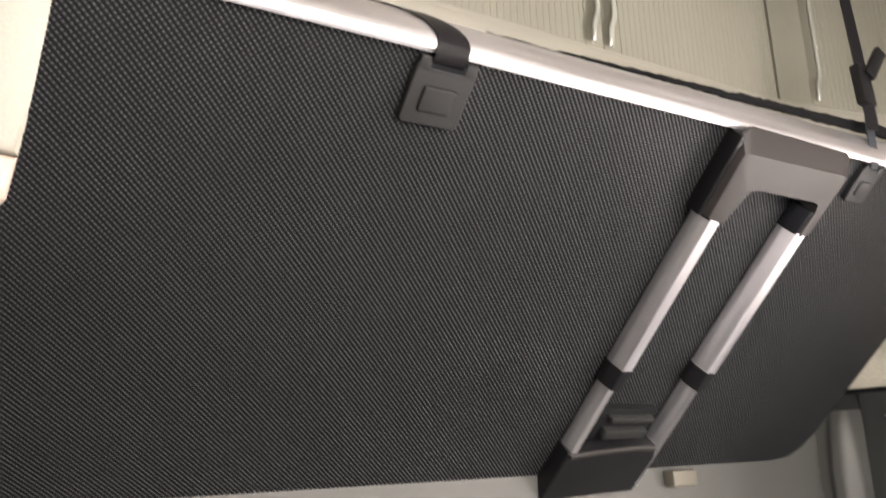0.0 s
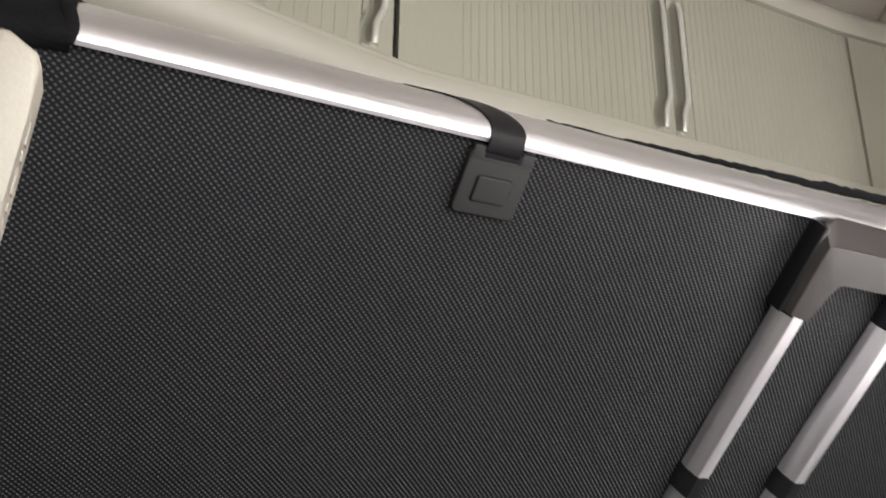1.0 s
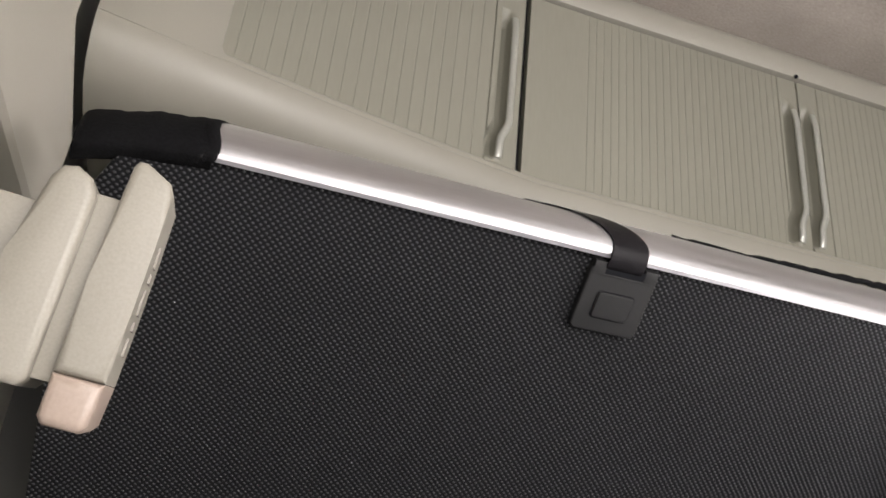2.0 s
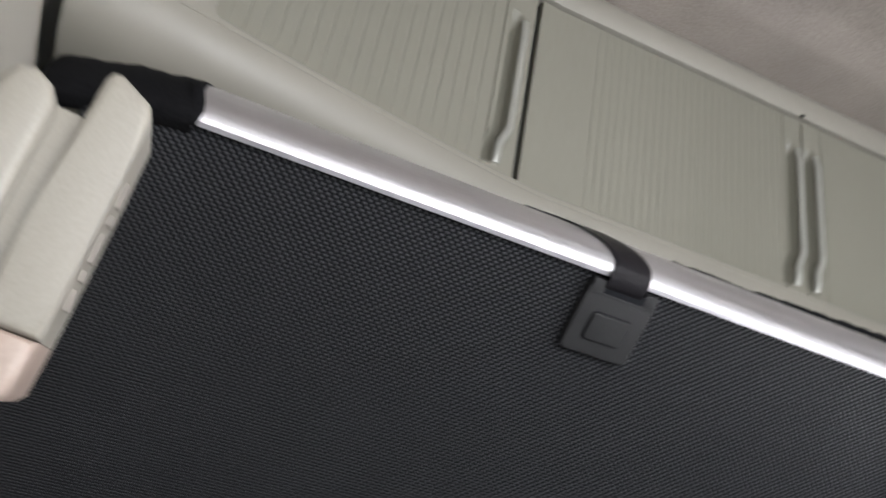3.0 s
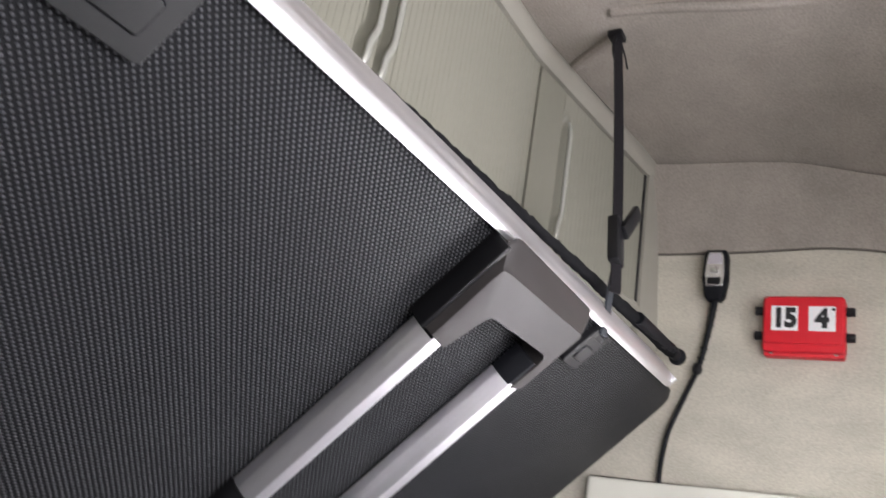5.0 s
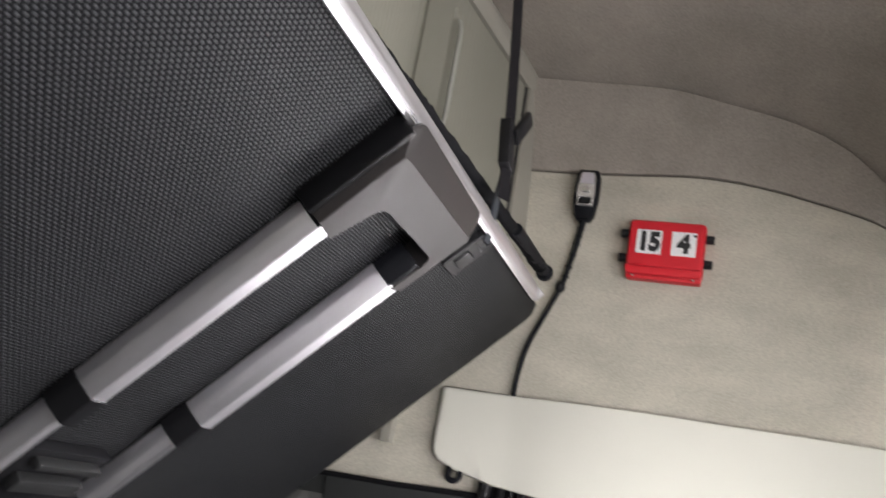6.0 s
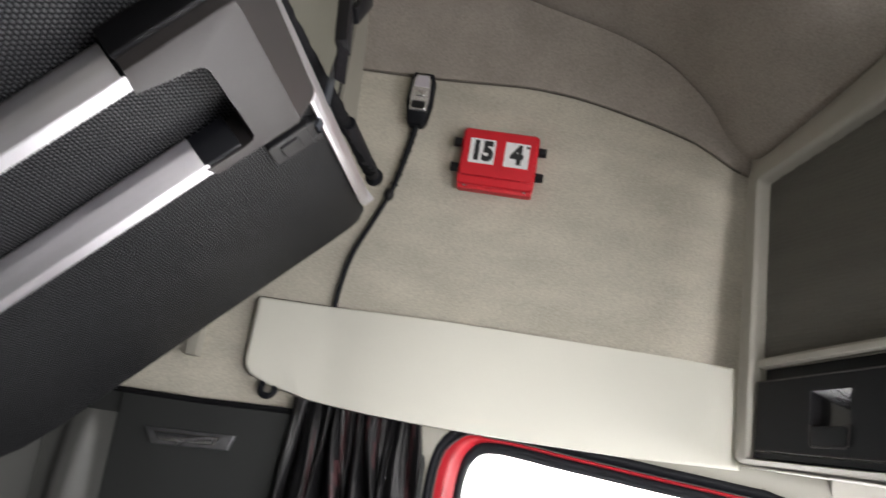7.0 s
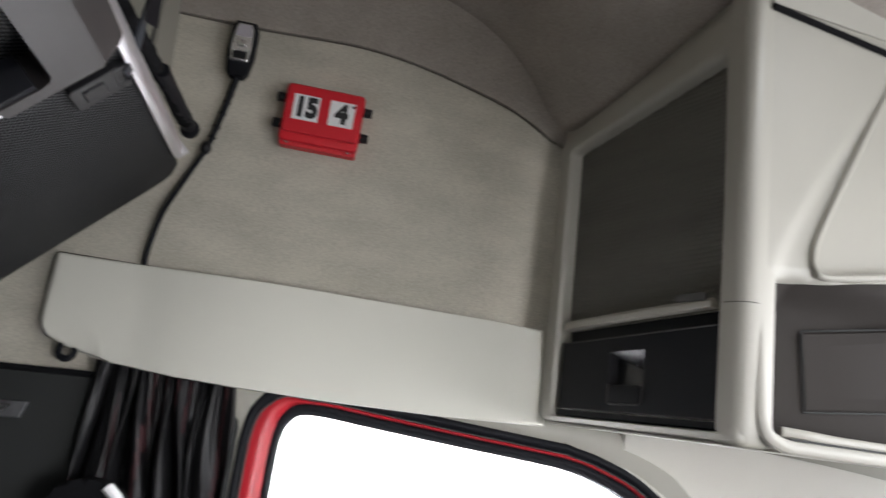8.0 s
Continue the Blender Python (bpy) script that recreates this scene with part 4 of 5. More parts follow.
BUNK = Matrix.Translation((0, 0.649, 1.668)) @ Matrix.Rotation(radians(-TILT), 4, "X")


def bunk_outline():
    right = smooth_line([(1.000, 0.0, 0), (1.055, 0.006, 0), (1.080, 0.03, 0), (1.086, 0.07, 0), (1.087, 0.16, 0)], 5)
    pts = [(-1.02, 0.10), (-0.975, 0.012), (-0.94, -0.004)] + [(p.x, p.y) for p in right]
    pts += [(1.087, 0.735), (1.078, 0.795), (1.048, 0.830), (0.99, 0.842), (0.42, 0.848), (0.24, 0.868), (0.05, 0.890), (-0.96, 0.935), (-1.02, 0.89)]
    return pts


def rail_at(angle, off=0.0):
    """A spot (v, w) on the rail's rounded front; 0 degrees faces the cab's front, 90 the board's underside."""
    return (-(0.026 + off) * math.cos(radians(angle)), 0.040 - (0.055 + off) * math.sin(radians(angle)))


def build_bunk():
    bunk = thing("upper_bunk", "upper bunk with a black pimpled underside, half folded up", "bunk bed", BUNK)
    bm = prism(bunk_outline(), 0.045, 0.0, lambda a, b, d: (a, b, d), 0.006, 3)
    part("underside_board", bm, BOARD, bunk, "black board with a grid of small pips")
    # mattress lying on the board
    bm = prism(rounded(-0.99, 0.02, 1.05, 0.78, 0.06, 5), 0.047, 0.135, lambda a, b, d: (a, b, d), 0.025, 4)
    part("mattress", bm, BLACK_CLOTH, bunk, "dark cloth-covered mattress")
    # front rail: half-round extrusion with fine grooves along its lower edge
    prof = [rail_at(a) for a in range(-72, 73, 6)]
    prof += [(-0.0078, -0.0108), (-0.0056, -0.0118), (-0.0051, -0.0104), (-0.0024, -0.0112), (-0.0019, -0.0098), (0.0032, -0.0096), (0.0038, 0.0), (0.0038, 0.020)]
    rows = [[(x, v, w) for v, w in prof] for x in (-0.884, -0.6, -0.33, 0.0, 0.33, 0.66, 0.988)]
    bm = sheet(rows)
    bm.verts.ensure_lookup_table()
    n = len(prof)
    bm.faces.new([bm.verts[i] for i in range(n)])
    bm.faces.new([bm.verts[len(bm.verts) - n + i] for i in range(n)])
    part("front_rail", bm, ALUMINIUM, bunk, "half-round brushed aluminium front rail", sharp=40)
    bm = bmesh.new()
    box(bm, (0.984, -0.023, -0.012), (0.995, 0.0, 0.060), 0.003)
    part("rail_end_cap", bm, ALUMINIUM, bunk)
    # cloth end wrapped over the rail's end
    rows = []
    for k in range(20):
        t = k / 19
        x = -1.03 + 0.148 * t
        swell = 0.0016 * math.sin(k * 0.8) + 0.0010 * math.sin(k * 2.1)
        sag = 0.030 * (1 - t) ** 1.6
        shape = [rail_at(a, 0.0012 + swell * 0.7) for a in range(-66, 79, 9)] + [(0.002, -0.0125), (0.016, -0.003)]
        rows.append([(x, v + sag, w + sag * 0.5) for v, w in shape])
    part("end_wrap", sheet(rows, 0.004, (0, 0.3, 1)), BLACK_CLOTH, bunk, "black cloth wrap over the rail end", sharp=70)
    # the cloth's folded hem stands slightly open
    rows = []
    for k in range(5):
        shape = [rail_at(a, 0.0022 + 0.0022 * math.sin(math.pi * k / 4) + 0.002 * math.sin(a * 0.06)) for a in range(-66, 79, 9)] + [(0.004, -0.0135)]
        rows.append([(-0.893 + 0.0035 * k + 0.004 * math.sin(i * 0.55), v, w) for i, (v, w) in enumerate(shape)])
    part("wrap_hem", sheet(rows, 0.004, (0, 0.3, 1)), BLACK_CLOTH, bunk, "folded cloth edge at the rail end", sharp=60)
    # hinge beam along the rear edge
    bm = bmesh.new()
    box(bm, (-0.98, 0.900, -0.008), (0.30, 0.955, 0.03), 0.008)
    part("hinge_beam", bm, PALE_GREY, bunk, "pale grey hinge beam")


build_bunk()


def build_folded_net():
    """Rolled restraint net on its rod, lying along the front edge."""
    net = thing("restraint_net_rod", "black rolled restraint net on a rod along the bunk edge", "restraint net", BUNK)
    pts = []
    for k in range(120):
        t = k / 119
        x = -0.26 + 1.28 * t
        pts.append((x, -0.0150 - 0.0380 * t**1.2, 0.097 - 0.040 * t))
    bm = sweep(pts, oval(0.0080, 0.0080, 10), up=(0, 0, 1), scale=lambda t: 0.25 + 1.6 * t**1.1)
    for v in bm.verts:
        v.co += Vector((0, noise.noise(v.co * 90) * 0.004, noise.noise(v.co * 70 + Vector((5, 1, 2))) * 0.004))
    part("rolled_net", bm, BLACK_CLOTH, net, sharp=80)
    rod = smooth_line([(0.80, -0.050, 0.058), (0.95, -0.053, 0.057), (1.06, -0.054, 0.055)], 5)
    part("rod", sweep(rod, oval(0.0125, 0.0125, 14), up=(0, 0, 1)), RUBBER, net, "black rod end")
    bm = bmesh.new()
    bmesh.ops.create_uvsphere(bm, u_segments=16, v_segments=10, radius=0.019, matrix=Matrix.Translation((1.066, -0.054, 0.055)))
    part("rod_knob", bm, RUBBER, net, "round black knob")


build_folded_net()


def buckle_pad(label, u, v, w, h, turn, strap_w, mat, wrap=True):
    """A flat plastic pad with a raised square, and a webbing end that wraps over the rail."""
    pad = thing("strap_clip", label, "strap clip", BUNK @ Matrix.Translation((u, v, 0)) @ Matrix.Rotation(radians(turn), 4, "Z"), group="clips on the bunk rail")
    bm = prism(rounded(-w / 2, 0.0, w / 2, h, 0.008, 4), 0.0, -0.012, lambda a, b, d: (a, b, d), 0.003, 3)
    part("pad", bm, mat, pad, "matt dark plastic pad")
    # the square stands in a fine groove
    a0, b0, a1, b1 = -w * 0.27, h * 0.38, w * 0.27, h * 0.77
    bm = prism(rounded(a0, b0, a1, b1, 0.004, 3), -0.011, -0.0150, lambda a, b, d: (a, b, d), 0.0022, 3)
    part("raised_square", bm, mat, pad, "raised square on the pad")
    ring = rounded(a0 - 0.001, b0 - 0.001, a1 + 0.001, b1 + 0.001, 0.005, 3)
    part("square_groove", sweep([(a, b, -0.0119) for a, b in ring + ring[:1]], oval(0.0010, 0.0006, 6)), RUBBER, pad)
    bm = bmesh.new()
    for lo, hi in (((-w / 2 + 0.002, -0.006, -0.013), (-strap_w / 2 - 0.001, 0.012, -0.001)), ((strap_w / 2 + 0.001, -0.006, -0.013), (w / 2 - 0.002, 0.012, -0.001)), ((-w / 2 + 0.002, 0.0095, -0.0130), (w / 2 - 0.002, 0.013, -0.010))):
        box(bm, lo, hi, 0.002)
    part("slot_frame", bm, mat, pad)
    if wrap:
        bm = bmesh.new()
        box(bm, (-strap_w / 2 - 0.006, -0.002, -0.0128), (strap_w / 2 + 0.003, 0.0095, -0.004))
        part("slot", bm, RUBBER, pad, "dark slot that takes the webbing")
    if wrap:
        line = [(0.0170, -0.0126), (0.0105, -0.0152), (0.001, -0.0172)]
        turns = [90] * len(line)
        for a in range(66, -67, -6):
            line.append(rail_at(a, 0.0028))
            turns.append(a)
        rows = []
        for (b, w), a in zip(line, turns):
            # the band slews sideways as it goes over the rail
            slew = -0.004 - 0.052 * (max(0.0, 55 - a) / 77) ** 2.0
            rows.append([(strap_w * (k / 6 - 0.5) + slew, b - v, w) for k in range(7)])
        part("webbing", sheet(rows, 0.0016, (0, 0.3, 1)), WEBBING, pad, "black webbing band over the rail", sharp=60)
    return pad


big = buckle_pad("black webbing clip hooked over the aluminium bunk rail", -0.362, 0.014, 0.093, 0.091, 0, 0.050, CLIP_PLASTIC)
rows = []
for k in range(11):
    t = k / 10
    rows.append([(-0.045 - 0.085 * t, b - 0.014, w) for b, w in (rail_at(a, 0.0030 - 0.0012 * t) for a in (-22 - 10 * t, -34 - 4 * t, -48))])
part("webbing_tail", sheet(rows, 0.0016, (0, 1, 0.3)), WEBBING, big, "webbing running on behind the rail")
buckle_pad("small dark grey clip on the bunk rail below the hanging strap", 0.614, 0.014, 0.062, 0.076, 0, 0.024, DARK_PLASTIC, wrap=False)


def build_hanging_strap():
    st = thing("hanging_strap", "black strap with a cam buckle holding the bunk to the roof", "strap")
    top, low = Vector((0.648, 0.690, 2.296)), Vector((0.580, 0.622, 1.715))
    # two webbing runs, folded edge on
    for off, mat, wide in ((0.0, WEBBING, 0.010), (0.012, GREY_WEBBING, 0.006)):
        line = [top + (low - top) * (k / 20) * (1.0 if off == 0 else 0.97) + Vector((off * (0.3 + 0.7 * k / 20), -0.004 * math.sin(math.pi * k / 20), 0)) for k in range(21)]
        part("webbing_run", sweep(line, [(-wide, -0.0016), (wide, -0.0016), (wide, 0.0016), (-wide, 0.0016)], up=(0.6, 0.8, 0)), mat, st)
    # anchor in the roof
    bm = bmesh.new()
    box(bm, (0.630, 0.676, 2.286), (0.664, 0.706, 2.300), 0.004)
    part("roof_anchor", bm, BLACK_PLASTIC, st, "black roof anchor")
    ring = smooth_line([(0.636, 0.690, 2.290), (0.634, 0.690, 2.255), (0.648, 0.690, 2.240), (0.662, 0.690, 2.255), (0.660, 0.690, 2.290)], 6)
    part("anchor_loop", sweep(ring, oval(0.004, 0.004, 8), up=(0, 1, 0)), BLACK_PLASTIC, st)
    tail = smooth_line([(0.655, 0.685, 2.285), (0.672, 0.680, 2.262), (0.682, 0.676, 2.235)], 5)
    part("loose_end", sweep(tail, oval(0.002, 0.002, 6)), WEBBING, st)
    # cam buckle
    c = top + (low - top) * 0.83
    bm = bmesh.new()
    box(bm, (-0.020, -0.010, -0.045), (0.020, 0.010, 0.045), 0.005)
    for v in bm.verts:
        if abs(v.co.x) < 0.001:
            v.co.z *= 0.9
    buckle = part("buckle", bm, BLACK_PLASTIC, st, "black cam buckle")
    buckle.matrix_local = Matrix.Translation(c) @ Matrix.Rotation(radians(8), 4, "Y") @ Matrix.Rotation(radians(-7), 4, "X")
    bm = bmesh.new()
    box(bm, (-0.014, -0.005, 0.0), (0.014, 0.006, 0.075), 0.004)
    lever = part("buckle_lever", bm, BLACK_PLASTIC, buckle, "tilted buckle lever")
    lever.matrix_local = Matrix.Translation((0.008, -0.012, 0.020)) @ Matrix.Rotation(radians(28), 4, "Y") @ Matrix.Rotation(radians(12), 4, "X")
    line = [c + Vector((0.004, -0.006, -0.02)), Vector((0.598, 0.637, 1.740)), Vector((0.601, 0.640, 1.700)), Vector((0.603, 0.642, 1.670)), Vector((0.604, 0.647, 1.648))]
    part("lower_webbing", sweep(smooth_line(line, 6), [(-0.012, -0.0016), (0.012, -0.0016), (0.012, 0.0016), (-0.012, 0.0016)], up=(0, 1, 0.3)), GREY_WEBBING, st, "blue-grey webbing end")


build_hanging_strap()


def build_ladder():
    lad = thing("bunk_ladder", "telescopic aluminium bunk ladder stowed under the board", "ladder", BUNK)
    H = 0.047
    # moulded U-shaped head
    out = [(0.203, 0.158), (0.201, 0.05), (0.203, 0.002), (0.212, -0.009), (0.224, -0.012), (0.49, -0.007), (0.503, 0.0), (0.508, 0.016), (0.506, 0.158), (0.470, 0.165), (0.472, 0.108), (0.468, 0.096), (0.458, 0.091), (0.288, 0.090), (0.277, 0.094), (0.272, 0.104), (0.256, 0.165)]
    bm = bmesh.new()
    levels = []
    for d, inset in ((0.0, 0.0), (-0.0222, 0.0), (-0.0228, 0.0), (-0.028, 0.10), (-0.043, 0.90), (-0.0465, 1.0), (-H, 1.12)):
        ring = []
        for u, v in out:
            top = max(0.0, 0.036 - v) if v < 0.036 else 0.0
            nu = u + inset * (0.010 if u < 0.23 else -0.010 if u > 0.49 else 0.0)
            ring.append(bm.verts.new((nu, max(v, 0.005) if d > -0.0225 else v + inset * top * 0.85, d)))
        levels.append(ring)
    n = len(out)
    for ra, rb in zip(levels, levels[1:]):
        for i in range(n):
            bm.faces.new((ra[i], ra[(i + 1) % n], rb[(i + 1) % n], rb[i]))
    bm.faces.new(levels[-1])
    bm.faces.new(levels[0][::-1])
    part("head", bm, LADDER_GREY, lad, "warm grey moulded ladder head", sharp=30)
    # thin black shell over the head's left side
    bm = bmesh.new()
    box(bm, (0.196, 0.004, -0.036), (0.206, 0.160, 0.0), 0.003)
    part("head_side_shell", bm, BLACK_PLASTIC, lad, "thin black shell on the left side")

    def tube(name, u0, u1, v0, v1, h, mat, label="", base=0.004):
        """A flattened eight-sided extrusion."""
        m = (u0 + u1) / 2
        w = (u1 - u0) / 2
        prof = [(-w, -base), (-w, -h * 0.38), (-w * 0.95, -h * 0.48), (-w * 0.56, -h * 0.93), (-w * 0.46, -h * 0.99), (-w * 0.36, -h), (w * 0.70, -h), (w * 0.84, -h * 0.94), (w * 0.97, -h * 0.72), (w, -h * 0.62), (w, -base)]
        rows = [[(m + a, v, d) for a, d in prof] for v in (v0, (v0 + v1) / 2, v1)]
        bm = sheet(rows)
        bm.verts.ensure_lookup_table()
        n = len(prof)
        bm.faces.new([bm.verts[i] for i in range(n)])
        bm.faces.new([bm.verts[2 * n + i] for i in range(n)])
        bm.faces.new([bm.verts[0], bm.verts[n], bm.verts[2 * n], bm.verts[3 * n - 1], bm.verts[2 * n - 1], bm.verts[n - 1]])
        return part(name, bm, mat, lad, label, sharp=24)

    for u0, u1 in ((0.213, 0.254), (0.451, 0.494)):
        tube("socket", u0 - 0.001, u1 + 0.001, 0.112, 0.164, 0.0445, RUBBER, "black socket sleeve")
        tube("upper_tube", u0, u1, 0.160, 0.512, 0.045, LADDER_ALU, "bright satin aluminium upper tube")
        tube("collar", u0 - 0.003, u1 + 0.001, 0.508, 0.556, 0.048, BLACK_PLASTIC, "black locking collar")
        tube("lower_tube", u0 + 0.005, u1 - 0.009, 0.552, 0.850, 0.038, LADDER_ALU, "thinner aluminium lower tube")
    # lower holder and its latch
    hold = prism([(0.215, 0.735), (0.46, 0.725), (0.475, 0.76), (0.47, 0.865), (0.21, 0.875)], 0.0, -0.042, lambda a, b, d: (a, b, d), 0.008)
    holder = part("lower_bracket", hold, BLACK_PLASTIC, lad, "black ladder bracket")
    line = smooth_line([(0.222, 0.742, -0.042), (0.30, 0.728, -0.046), (0.38, 0.722, -0.046), (0.455, 0.728, -0.042)], 5)
    part("bracket_bar", sweep(line, oval(0.006, 0.005, 8)), LADDER_GREY, holder, "grey bracket edge")
    for v, w in ((0.648, 0.006), (0.688, 0.012)):
        bm = bmesh.new()
        box(bm, (0.285, v - w, -0.040), (0.405, v + w, -0.022), 0.004)
        part("latch_bar", bm, CLIP_PLASTIC, holder, "dark grey latch bar")
    bm = bmesh.new()
    box(bm, (0.262, 0.632, -0.022), (0.420, 0.712, -0.002), 0.004)
    part("latch_base", bm, BLACK_PLASTIC, holder)


build_ladder()

# ---- things on the cloth wall ----


def wall_frame(y, z, turn=0.0):
    """A frame on the cloth wall: local x to the front of the cab, y up, z into the cab."""
    p = Vector(wall_point(y, z))
    up = (Vector(wall_point(y, z + 0.05)) - Vector(wall_point(y, z - 0.05))).normalized()
    along = Vector((0, -1, 0))
    out = along.cross(up).normalized()
    along = up.cross(out).normalized()
    m = Matrix((along, up, out)).transposed().to_4x4()
    m.translation = p
    return m @ Matrix.Rotation(radians(turn), 4, "Z")


def writing(text, size, place, parent, mat):
    """Printed figures as thin raised meshes."""
    curve = bpy.data.curves.new("print", "FONT")
    curve.body, curve.size, curve.align_x, curve.align_y, curve.extrude, curve.offset = text, size, "CENTER", "CENTER", 0.0002, size * 0.058
    tmp = bpy.data.objects.new("print", curve)
    scene.collection.objects.link(tmp)
    me = bpy.data.meshes.new_from_object(tmp.evaluated_get(bpy.context.evaluated_depsgraph_get()))
    bpy.data.objects.remove(tmp)
    ob = new("printed_number", me)
    me.materials.clear()
    me.materials.append(mat)
    ob.parent = parent
    ob.matrix_local = place
    tagged(ob, "bold black printed number")
    return ob


def build_red_box():
    m = wall_frame(0.407, 1.846, -1.5)
    boxy = thing("red_box", "small red plastic box with white number labels on the cloth wall", "box", m)
    bm = prism(rounded(-0.082, -0.060, 0.082, 0.064, 0.010, 4), 0.0, 0.036, lambda a, b, d: (a, b, d), 0.006, 3)
    body = part("body", bm, RED_PLASTIC, boxy, "glossy red box body")
    bm = prism(rounded(-0.078, -0.042, 0.078, 0.060, 0.008, 4), 0.034, 0.042, lambda a, b, d: (a, b, d), 0.004, 3)
    lid = part("lid", bm, RED_PLASTIC, boxy, "raised red lid")
    bm = prism(rounded(-0.080, -0.068, 0.080, -0.050, 0.005, 3), 0.0, 0.026, lambda a, b, d: (a, b, d), 0.004, 2)
    part("lower_flange", bm, RED_PLASTIC, boxy)
    for x in (-0.064, 0.064):
        bm = bmesh.new()
        bmesh.ops.create_cone(bm, cap_ends=True, segments=12, radius1=0.0045, radius2=0.004, depth=0.003, matrix=Matrix.Translation((x, -0.060, 0.0275)))
        part("screw", bm, CHROME, boxy, "small bright screw")
    for x, s in ((-0.090, -1), (0.090, 1)):
        for y in (0.034, -0.022):
            bm = bmesh.new()
            bmesh.ops.create_cone(bm, cap_ends=True, segments=16, radius1=0.0105, radius2=0.0095, depth=0.020, matrix=Matrix.Translation((x, y, 0.018)) @ Matrix.Rotation(radians(90), 4, "Y"))
            bevel(bm, 0.002, 2, [e for e in bm.edges if e.is_manifold and e.calc_face_angle(0) > 1])
            part("cable_gland", bm, BLACK_PLASTIC, boxy, "black screwed cable gland")
    for x, text, w in ((-0.036, "15", 0.054), (0.038, "4", 0.052)):
        bm = prism(rounded(x - w / 2, -0.014, x + w / 2, 0.040, 0.001, 2), 0.042, 0.0428, lambda a, b, d: (a, b, d))
        lab = part("paper_label", bm, PAPER, lid, "white paper number label")
        writing(text, 0.056 if text == "15" else 0.054, Matrix.Translation((x, 0.012, 0.0431)) @ Matrix.Diagonal((0.86 if text == "15" else 0.92, 1, 1, 1)), lab, INK)
    bm = bmesh.new()
    bmesh.ops.create_circle(bm, cap_ends=True, segments=10, radius=0.0035, matrix=Matrix.Translation((0.060, 0.033, 0.0434)))
    part("mark", bm, INK, boxy)


build_red_box()


def build_remote():
    m = wall_frame(0.594, 1.966, -2)
    rem = thing("corded_remote", "black and silver corded remote hanging on the cloth wall", "remote control", m)
    body = [(-0.022, -0.050), (-0.014, -0.061), (0.014, -0.061), (0.022, -0.050), (0.028, -0.01), (0.027, 0.045), (0.021, 0.060), (-0.021, 0.060), (-0.027, 0.045), (-0.028, -0.01)]
    bm = prism(body, 0.0, 0.026, lambda a, b, d: (a, b, d), 0.008, 3)
    part("body", bm, RUBBER, rem, "black remote body")
    bm = prism([(-0.019, -0.030), (0.019, -0.030), (0.021, 0.0), (0.019, 0.042), (0.014, 0.053), (-0.014, 0.053), (-0.019, 0.042), (-0.021, 0.0)], 0.024, 0.031, lambda a, b, d: (a, b, d), 0.004, 3)
    plate = part("face_plate", bm, REMOTE_PLATE, rem, "silver face plate")
    bm = prism(rounded(-0.014, -0.025, 0.014, -0.010, 0.004, 3), 0.030, 0.0325, lambda a, b, d: (a, b, d), 0.001)
    part("window", bm, BLACK_PLASTIC, plate, "dark window")
    bm = prism(rounded(-0.010, 0.002, 0.010, 0.017, 0.005, 4), 0.030, 0.0355, lambda a, b, d: (a, b, d), 0.002)
    part("button", bm, CHROME, plate, "bright button")
    rim = [(a, b, 0.0318) for a, b in rounded(-0.0165, -0.0275, 0.0165, -0.0085, 0.005, 4)]
    part("window_rim", sweep(rim + rim[:2], oval(0.0018, 0.0018, 8)), CHROME, plate, "bright rim round the dark window")
    bm = prism([(-0.016, 0.024), (0.016, 0.024), (0.0145, 0.043), (0.011, 0.050), (-0.011, 0.050), (-0.0145, 0.043)], 0.030, 0.0322, lambda a, b, d: (a, b, d), 0.001)
    part("upper_key", bm, PALE_LILAC, plate, "pale lilac upper key")
    cord = thing("remote_cord", "black cord hanging from the remote behind the padded panel", "cord")
    pts = [(0.596, 1.906), (0.605, 1.852), (0.622, 1.774), (0.632, 1.742), (0.655, 1.69), (0.690, 1.61), (0.703, 1.55), (0.708, 1.505), (0.708, 1.47)]
    line = smooth_line([(left_x(y, z) - 0.012, y, z) for y, z in pts], 6)
    part("cord_run", sweep(line, oval(0.0062, 0.0062, 10), up=(1, 0, 0), scale=lambda t: 1.25 - 0.35 * min(1, t * 4)), RUBBER, cord)
    for k in range(2, 14, 2):
        a, b = line[k], line[k + 1]
        part("cord_rib", sweep([a, a + (b - a).normalized() * 0.004], oval(0.0083, 0.0083, 10), up=(1, 0, 0)), RUBBER, cord)
    bm = bmesh.new()
    bmesh.ops.create_uvsphere(bm, u_segments=12, v_segments=8, radius=0.0115, matrix=Matrix.Translation((left_x(0.63, 1.748) - 0.013, 0.631, 1.748)) @ Matrix.Diagonal((1, 1, 1.3, 1)))
    part("cord_bead", bm, BLACK_PLASTIC, cord, "black bead on the cord")


build_remote()

# ---- reading lamp beside the bunk ----


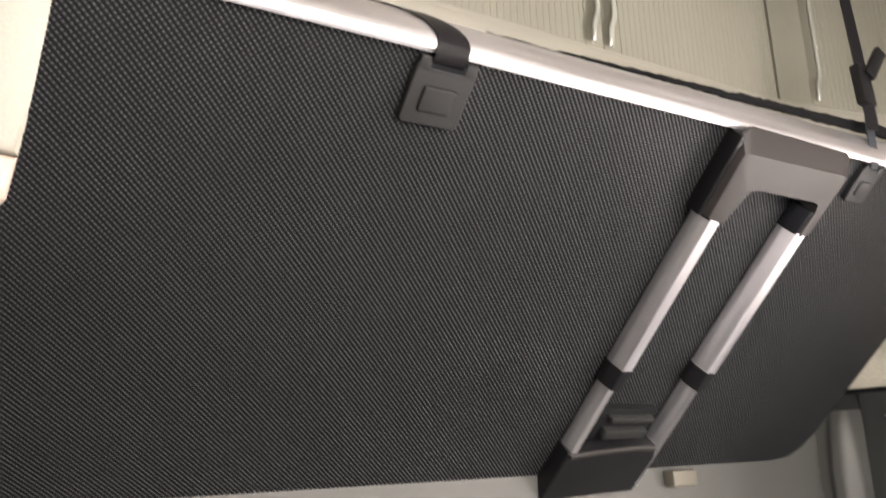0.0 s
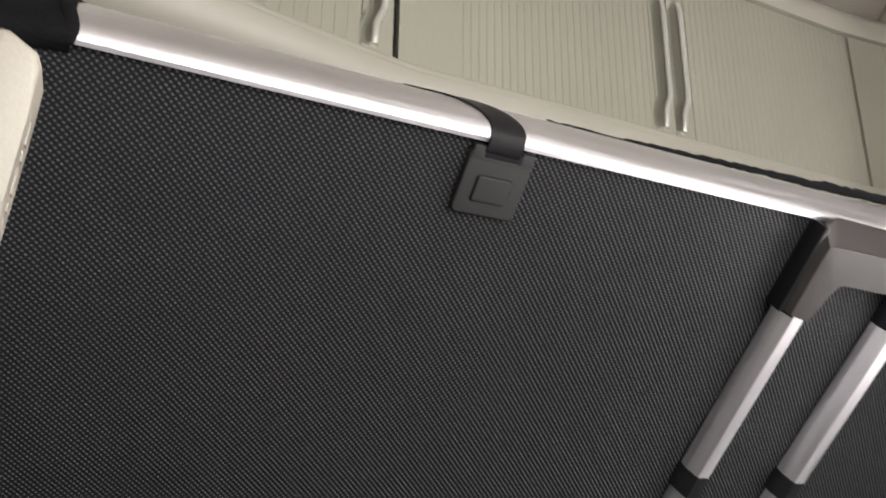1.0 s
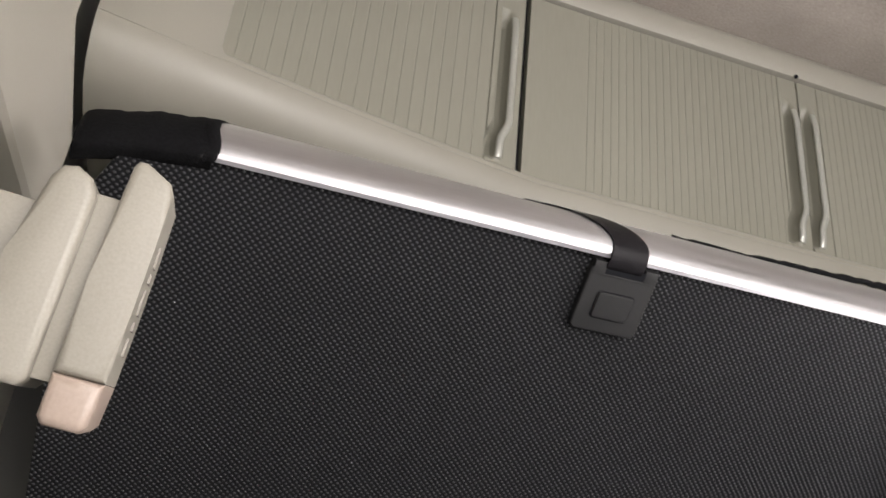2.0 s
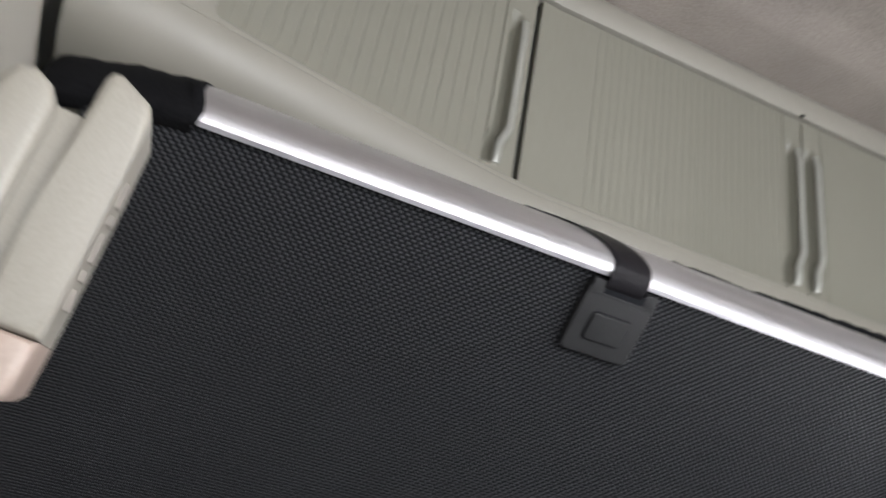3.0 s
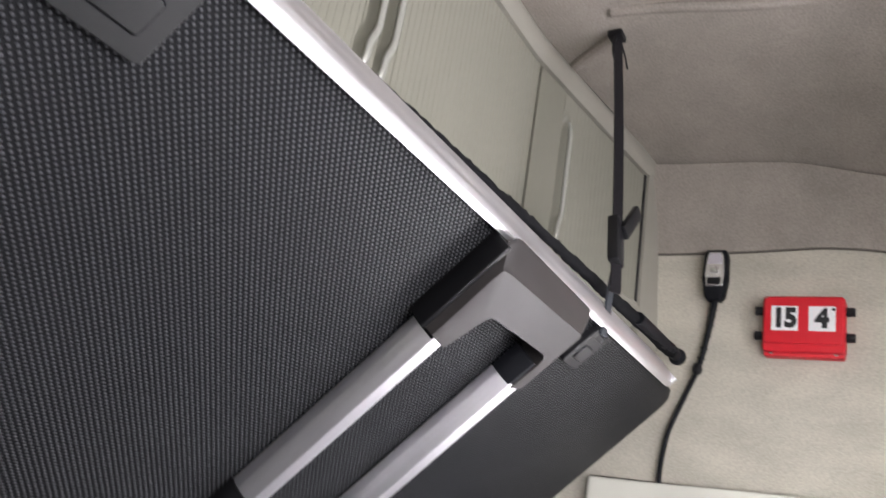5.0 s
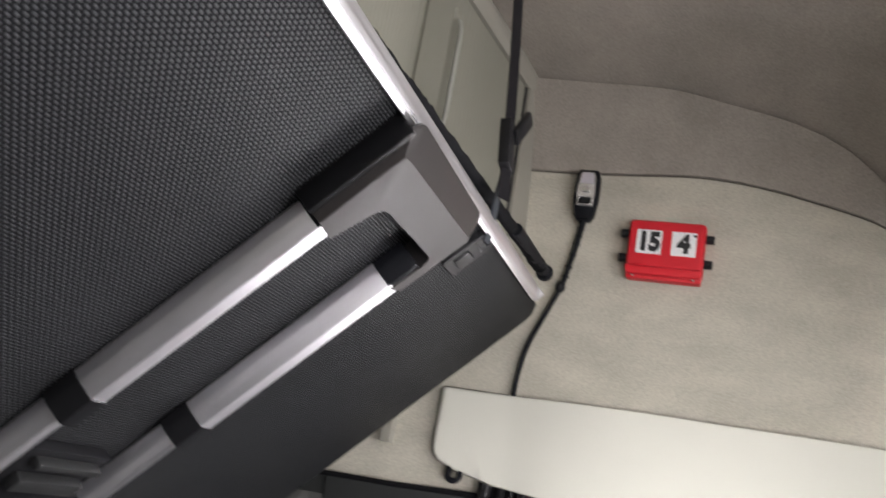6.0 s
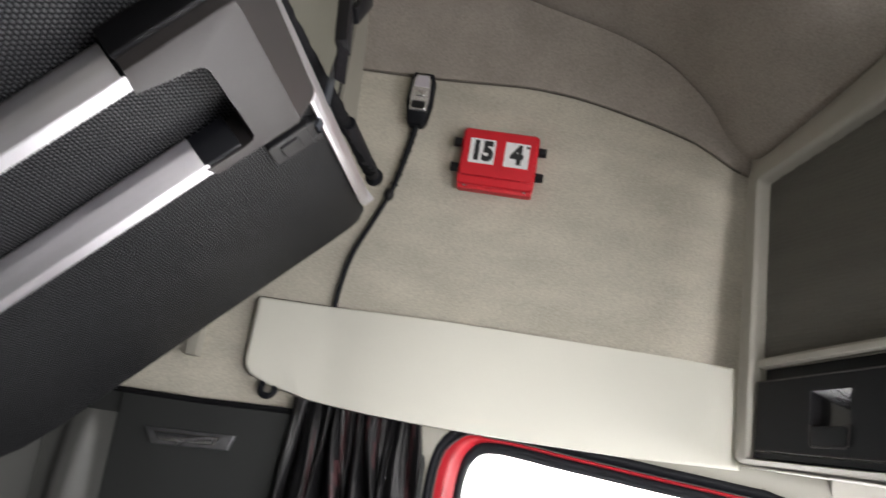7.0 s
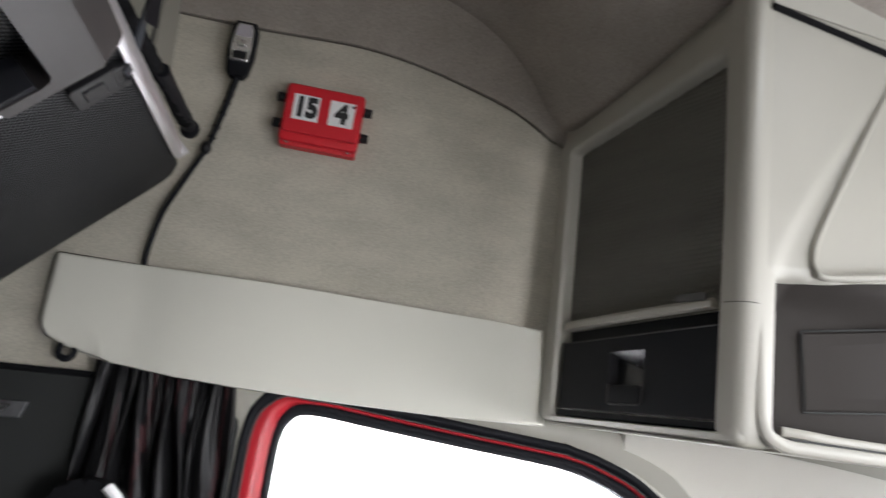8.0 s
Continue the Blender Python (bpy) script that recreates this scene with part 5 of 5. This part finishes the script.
def build_lamp():
    lamp = thing("reading_lamp", "ivory plastic reading lamp with a slab head on the side panel", "lamp")
    # head slab: long axis down and to the rear
    top, low = Vector((-0.8901, 0.2494, 1.4352)), Vector((-0.9038, 0.2827, 1.2850))
    axis = (low - top).normalized()
    side = Vector((1, 0, 0))
    side = (side - axis * side.dot(axis)).normalized()
    out = axis.cross(side)
    m = Matrix((side, axis, out)).transposed().to_4x4()
    m.translation = top
    L = (low - top).length
    bm = prism([(-0.0075, 0.016), (-0.0055, 0.012), (-0.001, 0.0115), (0.0135, 0.0185), (0.0165, 0.024), (0.0170, L * 0.35), (0.0170, L * 0.6), (0.0165, L * 0.83), (-0.0095, L * 0.83), (-0.009, L * 0.5)], -0.028, 0.027, lambda a, b, d: (a, b, d), 0.005)
    head = part("head", bm, LAMP_BEIGE, lamp, "ivory slab-shaped lamp head", sharp=40)
    head.matrix_local = m
    # lower end of the head in a pale peach colour
    bm = prism([(-0.0095, L * 0.832), (0.0165, L * 0.832), (0.0152, L - 0.004), (0.012, L), (-0.006, L), (-0.0095, L - 0.004)], -0.028, 0.0272, lambda a, b, d: (a, b, d), 0.005)
    lamp_tip = part("lamp_tip", bm, PEACH_TIP, lamp, "pale peach lower end of the lamp head", sharp=40)
    lamp_tip.matrix_local = m
    for k, (a, b) in enumerate(((0.050, 0.062), (0.066, 0.071), (0.075, 0.089), (0.093, 0.098), (0.102, 0.112))):
        bm = bmesh.new()
        box(bm, (0.0150, a, -0.006), (0.0180, b, 0.004), 0.0003, 1)
        part("embossed_mark", bm, MARK, head, "small grey embossed mark")
    bm = prism([(-0.043, 0.034), (-0.039, 0.027), (-0.032, 0.025), (-0.024, 0.029), (-0.019, 0.038), (-0.019, L - 0.020), (-0.023, L - 0.015), (-0.046, L - 0.015), (-0.050, L - 0.020), (-0.050, L * 0.5)], -0.03, 0.03, lambda a, b, d: (a, b, d), 0.005)
    base = part("base", bm, LAMP_BEIGE, lamp, "ivory lamp base plate", sharp=40)
    base.matrix_local = m
    bm = bmesh.new()
    box(bm, (-0.03, 0.034, -0.02), (0.0, L - 0.02, 0.02), 0.003)
    neck = part("neck", bm, LAMP_BEIGE, lamp)
    neck.matrix_local = m
    bm = bmesh.new()
    box(bm, (-0.080, L * 0.30, -0.016), (-0.046, L * 0.70, 0.016), 0.003)
    mount = part("wall_mount", bm, LAMP_BEIGE, lamp)
    mount.matrix_local = m


build_lamp()
